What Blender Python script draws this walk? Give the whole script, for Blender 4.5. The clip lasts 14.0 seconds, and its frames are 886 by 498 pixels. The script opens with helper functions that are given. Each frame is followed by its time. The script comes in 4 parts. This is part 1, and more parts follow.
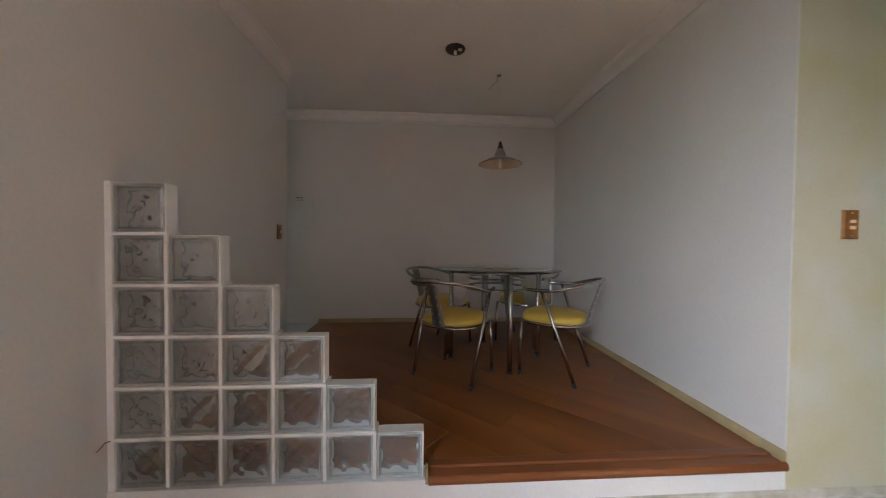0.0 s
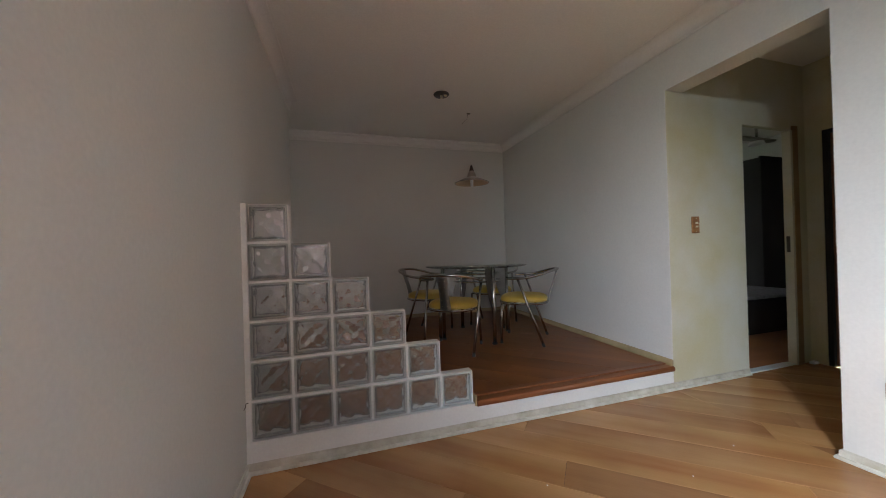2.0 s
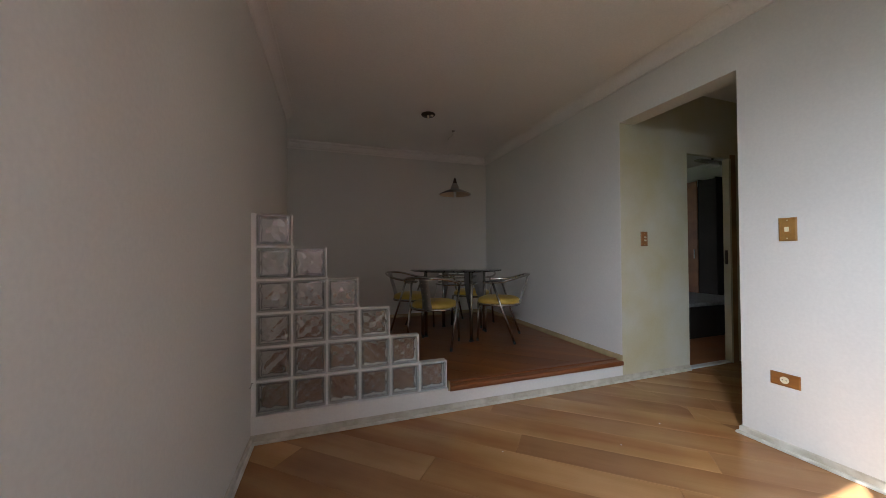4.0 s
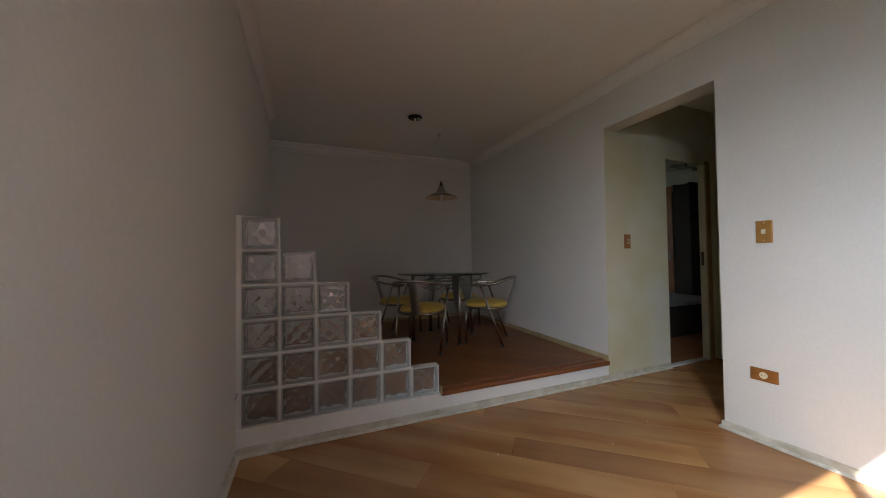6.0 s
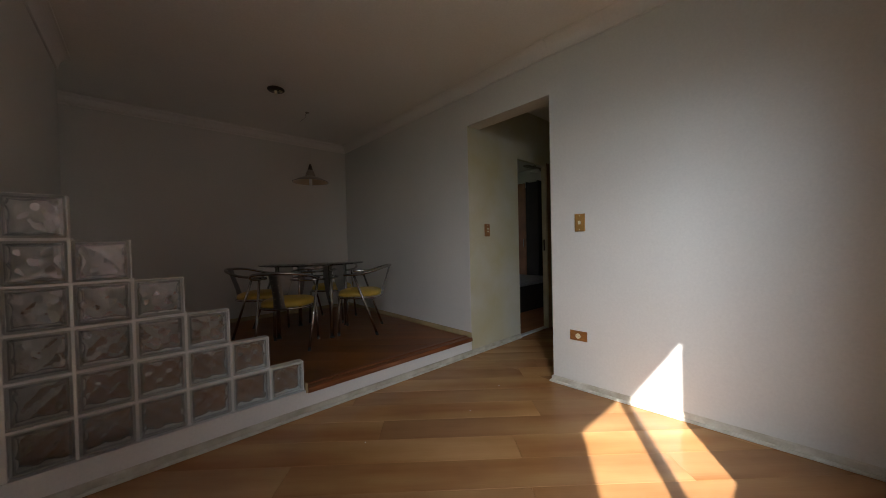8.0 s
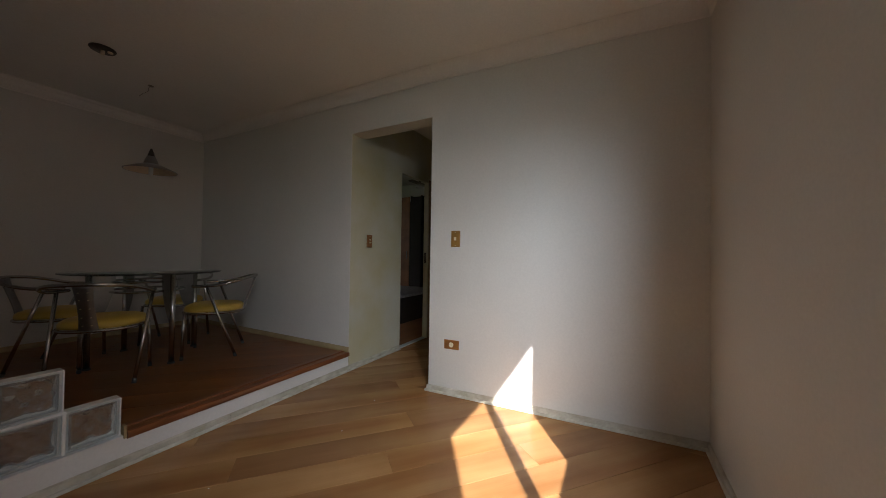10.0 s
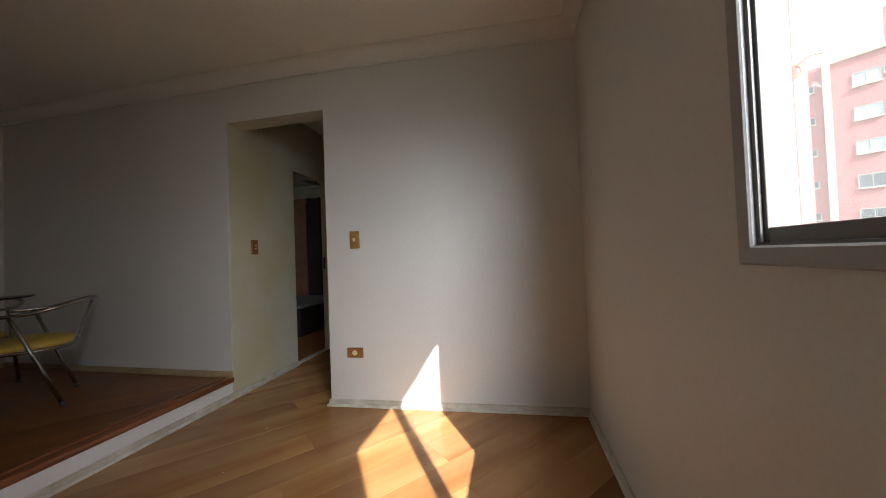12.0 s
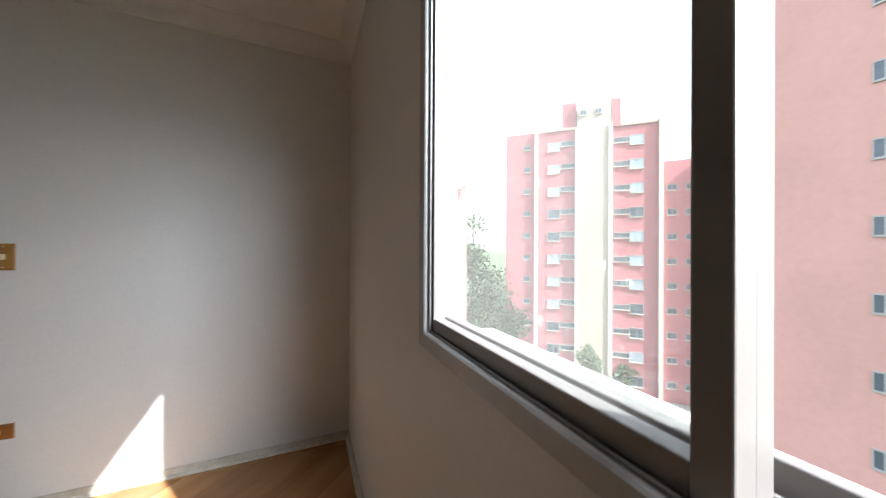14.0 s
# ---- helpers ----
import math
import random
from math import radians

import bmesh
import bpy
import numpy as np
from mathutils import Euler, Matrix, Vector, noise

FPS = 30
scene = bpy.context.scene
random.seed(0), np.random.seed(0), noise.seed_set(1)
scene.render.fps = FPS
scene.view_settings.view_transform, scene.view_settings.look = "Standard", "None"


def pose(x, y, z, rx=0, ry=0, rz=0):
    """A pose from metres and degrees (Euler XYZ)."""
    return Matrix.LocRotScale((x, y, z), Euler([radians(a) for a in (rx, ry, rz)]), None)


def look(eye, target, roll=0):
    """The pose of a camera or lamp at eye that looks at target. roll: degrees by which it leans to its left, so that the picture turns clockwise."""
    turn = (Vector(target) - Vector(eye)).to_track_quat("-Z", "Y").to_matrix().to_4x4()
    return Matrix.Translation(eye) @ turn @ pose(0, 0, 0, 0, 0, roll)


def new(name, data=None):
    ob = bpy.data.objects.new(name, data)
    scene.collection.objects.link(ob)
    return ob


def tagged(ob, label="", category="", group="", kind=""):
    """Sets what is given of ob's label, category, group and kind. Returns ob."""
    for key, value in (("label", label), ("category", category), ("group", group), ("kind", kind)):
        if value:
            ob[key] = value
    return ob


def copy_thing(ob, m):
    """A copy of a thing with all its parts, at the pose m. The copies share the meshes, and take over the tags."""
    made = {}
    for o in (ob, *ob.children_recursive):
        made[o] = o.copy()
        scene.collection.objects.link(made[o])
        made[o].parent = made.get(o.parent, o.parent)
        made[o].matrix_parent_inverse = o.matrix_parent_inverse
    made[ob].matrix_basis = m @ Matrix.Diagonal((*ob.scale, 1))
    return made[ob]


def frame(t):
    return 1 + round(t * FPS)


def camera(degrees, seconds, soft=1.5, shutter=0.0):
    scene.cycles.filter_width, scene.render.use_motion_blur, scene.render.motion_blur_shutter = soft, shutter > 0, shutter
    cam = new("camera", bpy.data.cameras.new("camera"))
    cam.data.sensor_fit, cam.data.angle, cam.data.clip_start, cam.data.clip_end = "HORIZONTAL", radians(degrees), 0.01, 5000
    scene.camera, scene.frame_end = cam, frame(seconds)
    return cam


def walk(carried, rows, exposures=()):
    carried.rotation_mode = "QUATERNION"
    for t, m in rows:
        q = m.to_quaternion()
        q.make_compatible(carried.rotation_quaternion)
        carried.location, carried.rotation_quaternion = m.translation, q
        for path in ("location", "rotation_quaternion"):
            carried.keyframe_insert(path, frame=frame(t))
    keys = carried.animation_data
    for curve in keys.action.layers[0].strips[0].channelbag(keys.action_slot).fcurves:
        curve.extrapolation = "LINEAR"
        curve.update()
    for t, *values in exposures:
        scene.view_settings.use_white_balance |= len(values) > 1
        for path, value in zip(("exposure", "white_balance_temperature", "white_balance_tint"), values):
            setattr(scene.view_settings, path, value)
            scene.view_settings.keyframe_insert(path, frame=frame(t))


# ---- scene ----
cam = camera(106.7, 14.0, soft=0.8, shutter=0.2)
PATH = [
    (0, (1.202, -1.333, 1.134), (1.335, 0.663, 1.09), 0.5),
    (0.5, (0.989, -1.441, 1.131), (1.446, 0.506, 1.101), -0.6),
    (1, (0.828, -1.614, 1.129), (1.223, 0.346, 1.176), 0.8),
    (1.5, (0.656, -1.785, 1.115), (1.025, 0.18, 1.101), -1.2),
    (2, (0.488, -1.865, 1.092), (1.067, 0.049, 1.096), -1.7),
    (2.5, (0.442, -1.935, 1.082), (1.144, -0.062, 1.112), -0.5),
    (2.7, (0.459, -2.009, 1.09), (1.148, -0.132, 1.104), -0.8),
    (4.8, (0.384, -2.212, 1.109), (1.004, -0.311, 1.14), -0.3),
    (5, (0.365, -2.214, 1.103), (0.963, -0.305, 1.124), -0.9),
    (5.5, (0.368, -2.202, 1.103), (0.952, -0.289, 1.139), -0.3),
    (6, (0.376, -2.157, 1.105), (1.133, -0.307, 1.152), -0.7),
    (6.5, (0.401, -2.159, 1.098), (1.359, -0.403, 1.136), -1.0),
    (7, (0.426, -2.178, 1.097), (1.543, -0.519, 1.108), -0.8),
    (7.5, (0.443, -2.192, 1.094), (1.691, -0.629, 1.072), -1.3),
    (8, (0.464, -2.202, 1.098), (1.809, -0.723, 1.065), -1.3),
    (8.5, (0.476, -2.201, 1.103), (1.932, -0.829, 1.069), -0.9),
    (9, (0.494, -2.207, 1.1), (2.063, -0.968, 1.073), -1.0),
    (9.2, (0.481, -2.218, 1.125), (2.101, -1.046, 1.113), -0.0),
    (11.3, (0.527, -2.231, 1.074), (2.425, -1.601, 1.073), -1.0),
    (11.5, (0.54, -2.237, 1.073), (2.455, -1.658, 1.07), -0.7),
    (12, (0.564, -2.241, 1.086), (2.521, -1.829, 1.126), -2.2),
    (12.5, (0.576, -2.252, 1.111), (2.564, -2.041, 1.15), -1.6),
    (13, (0.574, -2.299, 1.157), (2.573, -2.35, 1.187), -0.9),
    (13.5, (0.556, -2.371, 1.199), (2.524, -2.724, 1.135), -2.8),
    (14, (0.581, -2.44, 1.272), (2.433, -3.195, 1.278), 0.3),
]
EXPOSURES = [(0.0, 3.4, 6050, 10), (2.0, 3.1, 5950, 9), (2.5, 2.95, 5900, 9), (5.0, 2.48, 6150, 11), (6.0, 2.32, 6250, 11), (6.5, 2.12, 6350, 11), (7.5, 1.83, 6500, 11), (9.0, 1.8, 6400, 10),
             (11.5, 1.85, 6600, 11), (12.5, 1.88, 6600, 11), (14.0, 1.88, 6250, 11)]
walk(cam, [(t, look(eye, target, roll)) for t, eye, target, roll in PATH], EXPOSURES)

# ---- light: sky, one sun that shines through the window, and an added area lamp ----
SUN_WAY = Vector((0.841, 0.541, -0.845)).normalized()
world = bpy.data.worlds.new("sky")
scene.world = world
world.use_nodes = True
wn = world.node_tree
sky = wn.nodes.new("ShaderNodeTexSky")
sky.sky_type = "NISHITA"
sky.sun_disc = False
sky.sun_elevation = math.asin(-SUN_WAY.z)
sky.sun_rotation = math.atan2(-SUN_WAY.x, -SUN_WAY.y)
sky.dust_density = 4.0
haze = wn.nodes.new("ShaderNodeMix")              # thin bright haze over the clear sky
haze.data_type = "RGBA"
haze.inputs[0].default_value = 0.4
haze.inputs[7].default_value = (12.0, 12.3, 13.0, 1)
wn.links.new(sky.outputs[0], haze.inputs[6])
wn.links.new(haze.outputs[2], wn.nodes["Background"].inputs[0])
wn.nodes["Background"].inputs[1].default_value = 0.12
sun = new("sun", bpy.data.lights.new("sun", "SUN"))
sun.data.energy = 5.0
sun.data.angle = radians(0.6)
sun.data.color = (1.0, 0.975, 0.94)
sun.matrix_world = look((0, 0, 30), Vector((0, 0, 30)) + SUN_WAY)
# added area lamp for the bright hazy sky on the sun's side, outside the open half of the window; aimed low to brighten
# the wall round the sun patch
glow = new("added_window_glow", bpy.data.lights.new("added_window_glow", "AREA"))
glow.data.shape = "RECTANGLE"
glow.data.size, glow.data.size_y = 0.9, 0.6
glow.data.energy = 11.0
glow.data.spread = radians(96)
glow.data.color = (0.78, 0.885, 1.0)
glow.matrix_world = look((-0.26, -3.14, 2.36), (2.82, -1.42, 0.35))


# ---- materials ----
def material(name):
    m = bpy.data.materials.new(name)
    m.use_nodes = True
    return m, m.node_tree, m.node_tree.nodes["Principled BSDF"]


def ramp(nt, fac, stops):
    r = nt.nodes.new("ShaderNodeValToRGB")
    while len(r.color_ramp.elements) < len(stops):
        r.color_ramp.elements.new(0.5)
    for e, (p, c) in zip(r.color_ramp.elements, stops):
        e.position, e.color = p, (*c, 1)
    nt.links.new(fac, r.inputs[0])
    return r.outputs[0]


def noise_tex(nt, coords, scale, detail=4.0, rough=0.55, stretch=None):
    src = coords
    if stretch:
        mp = nt.nodes.new("ShaderNodeMapping")
        mp.inputs["Scale"].default_value = stretch
        nt.links.new(coords, mp.inputs[0])
        src = mp.outputs[0]
    n = nt.nodes.new("ShaderNodeTexNoise")
    n.inputs["Scale"].default_value, n.inputs["Detail"].default_value, n.inputs["Roughness"].default_value = scale, detail, rough
    nt.links.new(src, n.inputs["Vector"])
    return n.outputs[0]


def bump(nt, b, height, strength, distance):
    n = nt.nodes.new("ShaderNodeBump")
    n.inputs["Strength"].default_value, n.inputs["Distance"].default_value = strength, distance
    nt.links.new(height, n.inputs["Height"])
    nt.links.new(n.outputs[0], b.inputs["Normal"])


def coords(nt, which="Object"):
    return nt.nodes.new("ShaderNodeTexCoord").outputs[which]


def mixed(nt, a, b, fac, mode="MIX"):
    m = nt.nodes.new("ShaderNodeMix")
    m.data_type, m.blend_type = "RGBA", mode
    for s, v in ((0, fac), (6, a), (7, b)):
        if isinstance(v, (int, float)):
            m.inputs[s].default_value = v
        elif isinstance(v, tuple):
            m.inputs[s].default_value = (*v, 1)
        else:
            nt.links.new(v, m.inputs[s])
    return m.outputs[2]


def surface(name, colour, rough=0.5, vary=0.12, scale=3.0, fine=60.0, relief=0.15, depth=0.002, metal=0.0, tint=None, spec=0.5):
    """A paint, plaster, plastic or metal with blotches, fine grain and relief."""
    m, nt, b = material(name)
    c = coords(nt)
    big = noise_tex(nt, c, scale, 5.0)
    small = noise_tex(nt, c, fine, 3.0)
    dark = tuple(v * (1 - vary) for v in (tint or colour))
    col = ramp(nt, big, [(0.3, dark), (0.7, colour)])
    col = mixed(nt, col, ramp(nt, small, [(0.3, (0.9,) * 3), (0.7, (1.0,) * 3)]), 0.6, "MULTIPLY")
    nt.links.new(col, b.inputs["Base Color"])
    r = nt.nodes.new("ShaderNodeMapRange")
    r.inputs["To Min"].default_value, r.inputs["To Max"].default_value = max(0.02, rough * 0.8), min(1, rough * 1.2)
    nt.links.new(big, r.inputs[0])
    nt.links.new(r.outputs[0], b.inputs["Roughness"])
    b.inputs["Metallic"].default_value = metal
    b.inputs["Specular IOR Level"].default_value = spec
    if relief:
        bump(nt, b, small, relief, depth)
    return m


def wood(name, light, dark, rough=0.3, random_amount=0.5, grain=1.0, spec=0.5):
    """Boards with the grain along local x; each object takes its own shade."""
    m, nt, b = material(name)
    info = nt.nodes.new("ShaderNodeObjectInfo")
    add = nt.nodes.new("ShaderNodeVectorMath")
    add.operation = "ADD"
    shift = nt.nodes.new("ShaderNodeVectorMath")
    shift.operation = "SCALE"
    shift.inputs[0].default_value = (37.0, 11.0, 5.0)
    nt.links.new(info.outputs["Random"], shift.inputs["Scale"])
    nt.links.new(coords(nt), add.inputs[0])
    nt.links.new(shift.outputs[0], add.inputs[1])
    v = add.outputs[0]
    long = noise_tex(nt, v, 1.3 * grain, 3.0, 0.5, (0.45, 3.2, 3.2))
    fine = noise_tex(nt, v, 14.0 * grain, 5.0, 0.6, (0.5, 16.0, 16.0))
    blotch = noise_tex(nt, v, 2.2, 3.0)
    mid = tuple((a + c) / 2 for a, c in zip(light, dark))
    col = ramp(nt, long, [(0.3, dark), (0.5, mid), (0.72, light)])
    col = mixed(nt, col, ramp(nt, fine, [(0.35, (0.84, 0.8, 0.76)), (0.62, (1, 1, 1))]), 0.3, "MULTIPLY")
    col = mixed(nt, col, ramp(nt, blotch, [(0.35, (0.82, 0.76, 0.72)), (0.65, (1.05, 1.05, 1.0))]), 0.7, "MULTIPLY")
    one = tuple(1 - random_amount * k for k in (0.42, 0.5, 0.55))
    col = mixed(nt, col, ramp(nt, info.outputs["Random"], [(0.0, one), (0.55, (1, 1, 1)), (1.0, (1.12, 1.1, 1.02))]), 1.0, "MULTIPLY")
    nt.links.new(col, b.inputs["Base Color"])
    r = nt.nodes.new("ShaderNodeMapRange")
    r.inputs["To Min"].default_value, r.inputs["To Max"].default_value = rough * 0.8, rough * 1.35
    nt.links.new(blotch, r.inputs[0])
    nt.links.new(r.outputs[0], b.inputs["Roughness"])
    bump(nt, b, fine, 0.12, 0.001)
    b.inputs["Specular IOR Level"].default_value = spec
    return m


def glass(name, colour=(1, 1, 1), rough=0.0, relief=0.0, scale=20.0, ior=1.45, clear=1.0):
    m, nt, b = material(name)
    b.inputs["Base Color"].default_value = (*colour, 1)
    b.inputs["Transmission Weight"].default_value = clear
    b.inputs["Roughness"].default_value = rough
    b.inputs["IOR"].default_value = ior
    if relief:
        bump(nt, b, noise_tex(nt, coords(nt), scale, 2.0), relief, 0.004)
    return m


def dirty_pane(name):
    """Thin clear glass with drip marks and dust, and an even pale film for veiling glare."""
    m, nt, b = material(name)
    nt.nodes.remove(b)
    out = nt.nodes["Material Output"]
    clear = nt.nodes.new("ShaderNodeBsdfTransparent")
    clear.inputs[0].default_value = (0.95, 0.97, 0.96, 1)
    gloss = nt.nodes.new("ShaderNodeBsdfGlossy")
    gloss.inputs["Roughness"].default_value = 0.02
    dust_veil = nt.nodes.new("ShaderNodeBsdfTranslucent")
    dust_veil.inputs[0].default_value = (0.9, 0.9, 0.88, 1)
    m1 = nt.nodes.new("ShaderNodeMixShader")
    m1.inputs[0].default_value = 0.04
    nt.links.new(clear.outputs[0], m1.inputs[1])
    nt.links.new(gloss.outputs[0], m1.inputs[2])
    m2 = nt.nodes.new("ShaderNodeMixShader")
    # the even 0.022 film stands in for veiling glare; the peaks are drip marks
    drops = ramp(nt, noise_tex(nt, coords(nt), 55.0, 3.0, 0.6, (1.3, 1.0, 0.8)), [(0.7, (0.022,) * 3), (0.73, (0.16,) * 3)])
    nt.links.new(drops, m2.inputs[0])
    nt.links.new(m1.outputs[0], m2.inputs[1])
    nt.links.new(dust_veil.outputs[0], m2.inputs[2])
    nt.links.new(m2.outputs[0], out.inputs[0])
    return m


WALL = surface("wall_paint", (0.70, 0.685, 0.65), 0.55, 0.07, 1.3, 70, 0.07, 0.0012)
HALL = surface("yellowed_paint", (0.62, 0.605, 0.525), 0.5, 0.1, 2.4, 70, 0.1, 0.0012, tint=(0.62, 0.565, 0.345))
CEIL = surface("ceiling_paint", (0.85, 0.825, 0.785), 0.8, 0.06, 1.0, 70, 0.25, 0.002)
CORNICE = surface("moulding_paint", (0.80, 0.77, 0.74), 0.5, 0.05, 3, 60, 0.1, 0.001)
RISER = surface("white_paint", (0.8, 0.79, 0.77), 0.45, 0.06, 3, 60, 0.15, 0.001)
BASE = surface("worn_baseboard_paint", (0.64, 0.605, 0.53), 0.45, 0.3, 9, 60, 0.25, 0.0012, tint=(0.58, 0.52, 0.40))
SHOE = surface("shoe_strip_paint", (0.70, 0.675, 0.61), 0.4, 0.25, 11, 60, 0.2, 0.001, tint=(0.62, 0.57, 0.46))
BASE_D = surface("bare_pine_trim", (0.42, 0.32, 0.17), 0.5, 0.3, 7, 40, 0.3, 0.002)
FLOOR_W = wood("floor_board_wood", (0.46, 0.265, 0.122), (0.27, 0.122, 0.042), 0.22, 0.42, spec=0.36)
PLAT_W = wood("platform_board_wood", (0.275, 0.103, 0.025), (0.165, 0.054, 0.011), 0.32, 0.4, spec=0.36)
NOSE_W = wood("nosing_wood", (0.27, 0.10, 0.035), (0.17, 0.055, 0.02), 0.3, 0.2)
JOINT = surface("joint_dust", (0.06, 0.035, 0.02), 0.9, 0.3, 20, 80, 0)
MORTAR = surface("white_grout", (0.82, 0.82, 0.80), 0.6, 0.06, 12, 120, 0.3, 0.001)
BLOCK_SIDE = surface("block_side_paint", (0.72, 0.71, 0.66), 0.5, 0.1, 20, 90, 0.2, 0.001)
BLOCK_GLASS = glass("wavy_block_glass", (0.965, 0.98, 0.98), 0.006, 0.08, 24, clear=0.982)
BLOCK_EDGE = glass("block_edge_glass", (0.66, 0.70, 0.71), 0.12, 0.2, 40, clear=0.8)
CHROME = surface("steel_tube", (0.50, 0.48, 0.455), 0.2, 0.2, 12, 150, 0.03, 0.0005, metal=1.0)
PLATE = surface("brushed_steel_plate", (0.32, 0.31, 0.295), 0.42, 0.2, 18, 150, 0.05, 0.0005, metal=1.0)
RUBBER = surface("black_rubber", (0.03, 0.03, 0.03), 0.7, 0.2, 30, 80, 0.1)
VINYL = surface("yellow_vinyl", (0.60, 0.40, 0.065), 0.42, 0.12, 6, 160, 0.25, 0.001)
for block_mat in (BLOCK_GLASS, BLOCK_EDGE):          # polished outer skin
    block_mat.node_tree.nodes["Principled BSDF"].inputs["Coat Weight"].default_value = 1.0
    block_mat.node_tree.nodes["Principled BSDF"].inputs["Coat Roughness"].default_value = 0.01
TABLE_GLASS = glass("table_glass", (0.80, 0.90, 0.86), 0.0)
SWITCH_W = wood("switch_plate_wood", (0.42, 0.19, 0.05), (0.22, 0.085, 0.02), 0.3, 0.2, 4.0)
SWITCH_G = surface("golden_switch_plate", (0.38, 0.20, 0.05), 0.35, 0.25, 30, 120, 0.1, 0.0005)
CREAM = surface("cream_plastic", (0.75, 0.68, 0.5), 0.35, 0.06, 30, 100, 0.05, 0.0005)
ALU = surface("anodised_aluminium", (0.19, 0.18, 0.17), 0.48, 0.1, 8, 140, 0.08, 0.0005, metal=0.35)
TRIM = surface("grey_trim_paint", (0.39, 0.38, 0.365), 0.4, 0.1, 6, 90, 0.1, 0.0008)
PANE = dirty_pane("window_glass")
LAMP_OUT = surface("lamp_grey_enamel", (0.36, 0.33, 0.29), 0.35, 0.2, 10, 100, 0.05, 0.0005, metal=0.3)
LAMP_IN = surface("lamp_cream_enamel", (0.72, 0.55, 0.36), 0.45, 0.1, 10, 80, 0.05, 0.0005)
BULB = surface("white_bulb_glass", (0.8, 0.8, 0.78), 0.3, 0.02, 10, 80, 0)
DARK = surface("dark_metal", (0.07, 0.055, 0.045), 0.45, 0.3, 20, 100, 0.1, 0.0005, metal=0.4)
RUST = surface("rusty_wire", (0.22, 0.12, 0.08), 0.7, 0.3, 40, 120, 0.2, 0.0005)
CABLE = surface("grey_cable", (0.25, 0.22, 0.2), 0.5, 0.1, 20, 100, 0)
DOOR_W = wood("door_frame_wood", (0.36, 0.22, 0.09), (0.2, 0.11, 0.04), 0.4, 0.2)
ROBE_T = wood("wardrobe_wood", (0.30, 0.12, 0.042), (0.17, 0.06, 0.02), 0.45, 0.1)
# nearly black: dark wood, and the shade in the wardrobe's open section
ROBE_D = wood("dark_wood_and_shade", (0.02, 0.012, 0.008), (0.01, 0.006, 0.004), 0.65, 0.1)
CLOTH = surface("striped_bedcover", (0.3, 0.3, 0.31), 0.9, 0.4, 30, 90, 0.4)
TILE = surface("kitchen_tile", (0.6, 0.62, 0.62), 0.3, 0.08, 5, 50, 0.05)
REVEAL = surface("pink_red_render", (0.34, 0.10, 0.10), 0.85, 0.14, 3, 20, 0.2, 0.002)
RED = surface("red_render", (0.43, 0.15, 0.165), 0.85, 0.14, 0.25, 4, 0.2, 0.02)
PINK = surface("pink_render", (0.52, 0.30, 0.27), 0.85, 0.14, 0.3, 4, 0.2, 0.02)
PALE = surface("pale_cream_render", (0.56, 0.51, 0.44), 0.85, 0.1, 0.3, 4, 0.2, 0.02)
BEIGE = surface("cream_render", (0.43, 0.37, 0.30), 0.85, 0.12, 0.3, 4, 0.2, 0.02)
OUT_GLASS = surface("far_window_glass", (0.10, 0.125, 0.155), 0.2, 0.4, 0.6, 3, 0)
OUT_BLIND = surface("far_window_blind", (0.40, 0.46, 0.53), 0.5, 0.3, 0.7, 3, 0)
OUT_FRAME = surface("far_window_frame", (0.33, 0.33, 0.325), 0.5, 0.1, 2, 9, 0)
ASPHALT = surface("asphalt", (0.055, 0.055, 0.056), 0.9, 0.25, 0.4, 30, 0.4, 0.01)
GRASS = surface("grass", (0.08, 0.11, 0.04), 0.9, 0.4, 0.5, 12, 0.4, 0.02)
BARK = surface("bark", (0.12, 0.085, 0.06), 0.9, 0.4, 3, 20, 0.5, 0.02)
LEAF = surface("leaves", (0.075, 0.115, 0.04), 0.6, 0.45, 0.6, 5, 0)
CAR_RED = surface("red_car_paint", (0.5, 0.03, 0.03), 0.25, 0.05, 2, 60, 0)
CAR_GREY = surface("silver_car_paint", (0.5, 0.5, 0.52), 0.25, 0.05, 2, 60, 0, metal=0.5)
TYRE = surface("tyre_rubber", (0.02, 0.02, 0.02), 0.8, 0.2, 6, 60, 0.2)


# ---- building helpers ----
def mesh_of(name, bm, mat, smooth=False):
    me = bpy.data.meshes.new(name)
    bmesh.ops.recalc_face_normals(bm, faces=bm.faces)
    bm.to_mesh(me)
    bm.free()
    for m in mat if isinstance(mat, (list, tuple)) else (mat,):
        me.materials.append(m)
    if smooth:
        me.polygons.foreach_set("use_smooth", [True] * len(me.polygons))
    return me


def part(name, bm, mat, parent, label="", smooth=False, m=None):
    ob = new(name, mesh_of(name, bm, mat, smooth))
    ob.parent = parent
    if m is not None:
        ob.matrix_basis = m
    return tagged(ob, label)


def thing(name, label, category, m=None, group="", kind=""):
    ob = new(name)
    if m is not None:
        ob.matrix_basis = m
    return tagged(ob, label, category, group, kind)


def solid(name, bm, mat, label, category, kind="", smooth=False, group="", m=None):
    ob = part(name, bm, mat, None, "", smooth, m)
    return tagged(ob, label, category, group, kind)


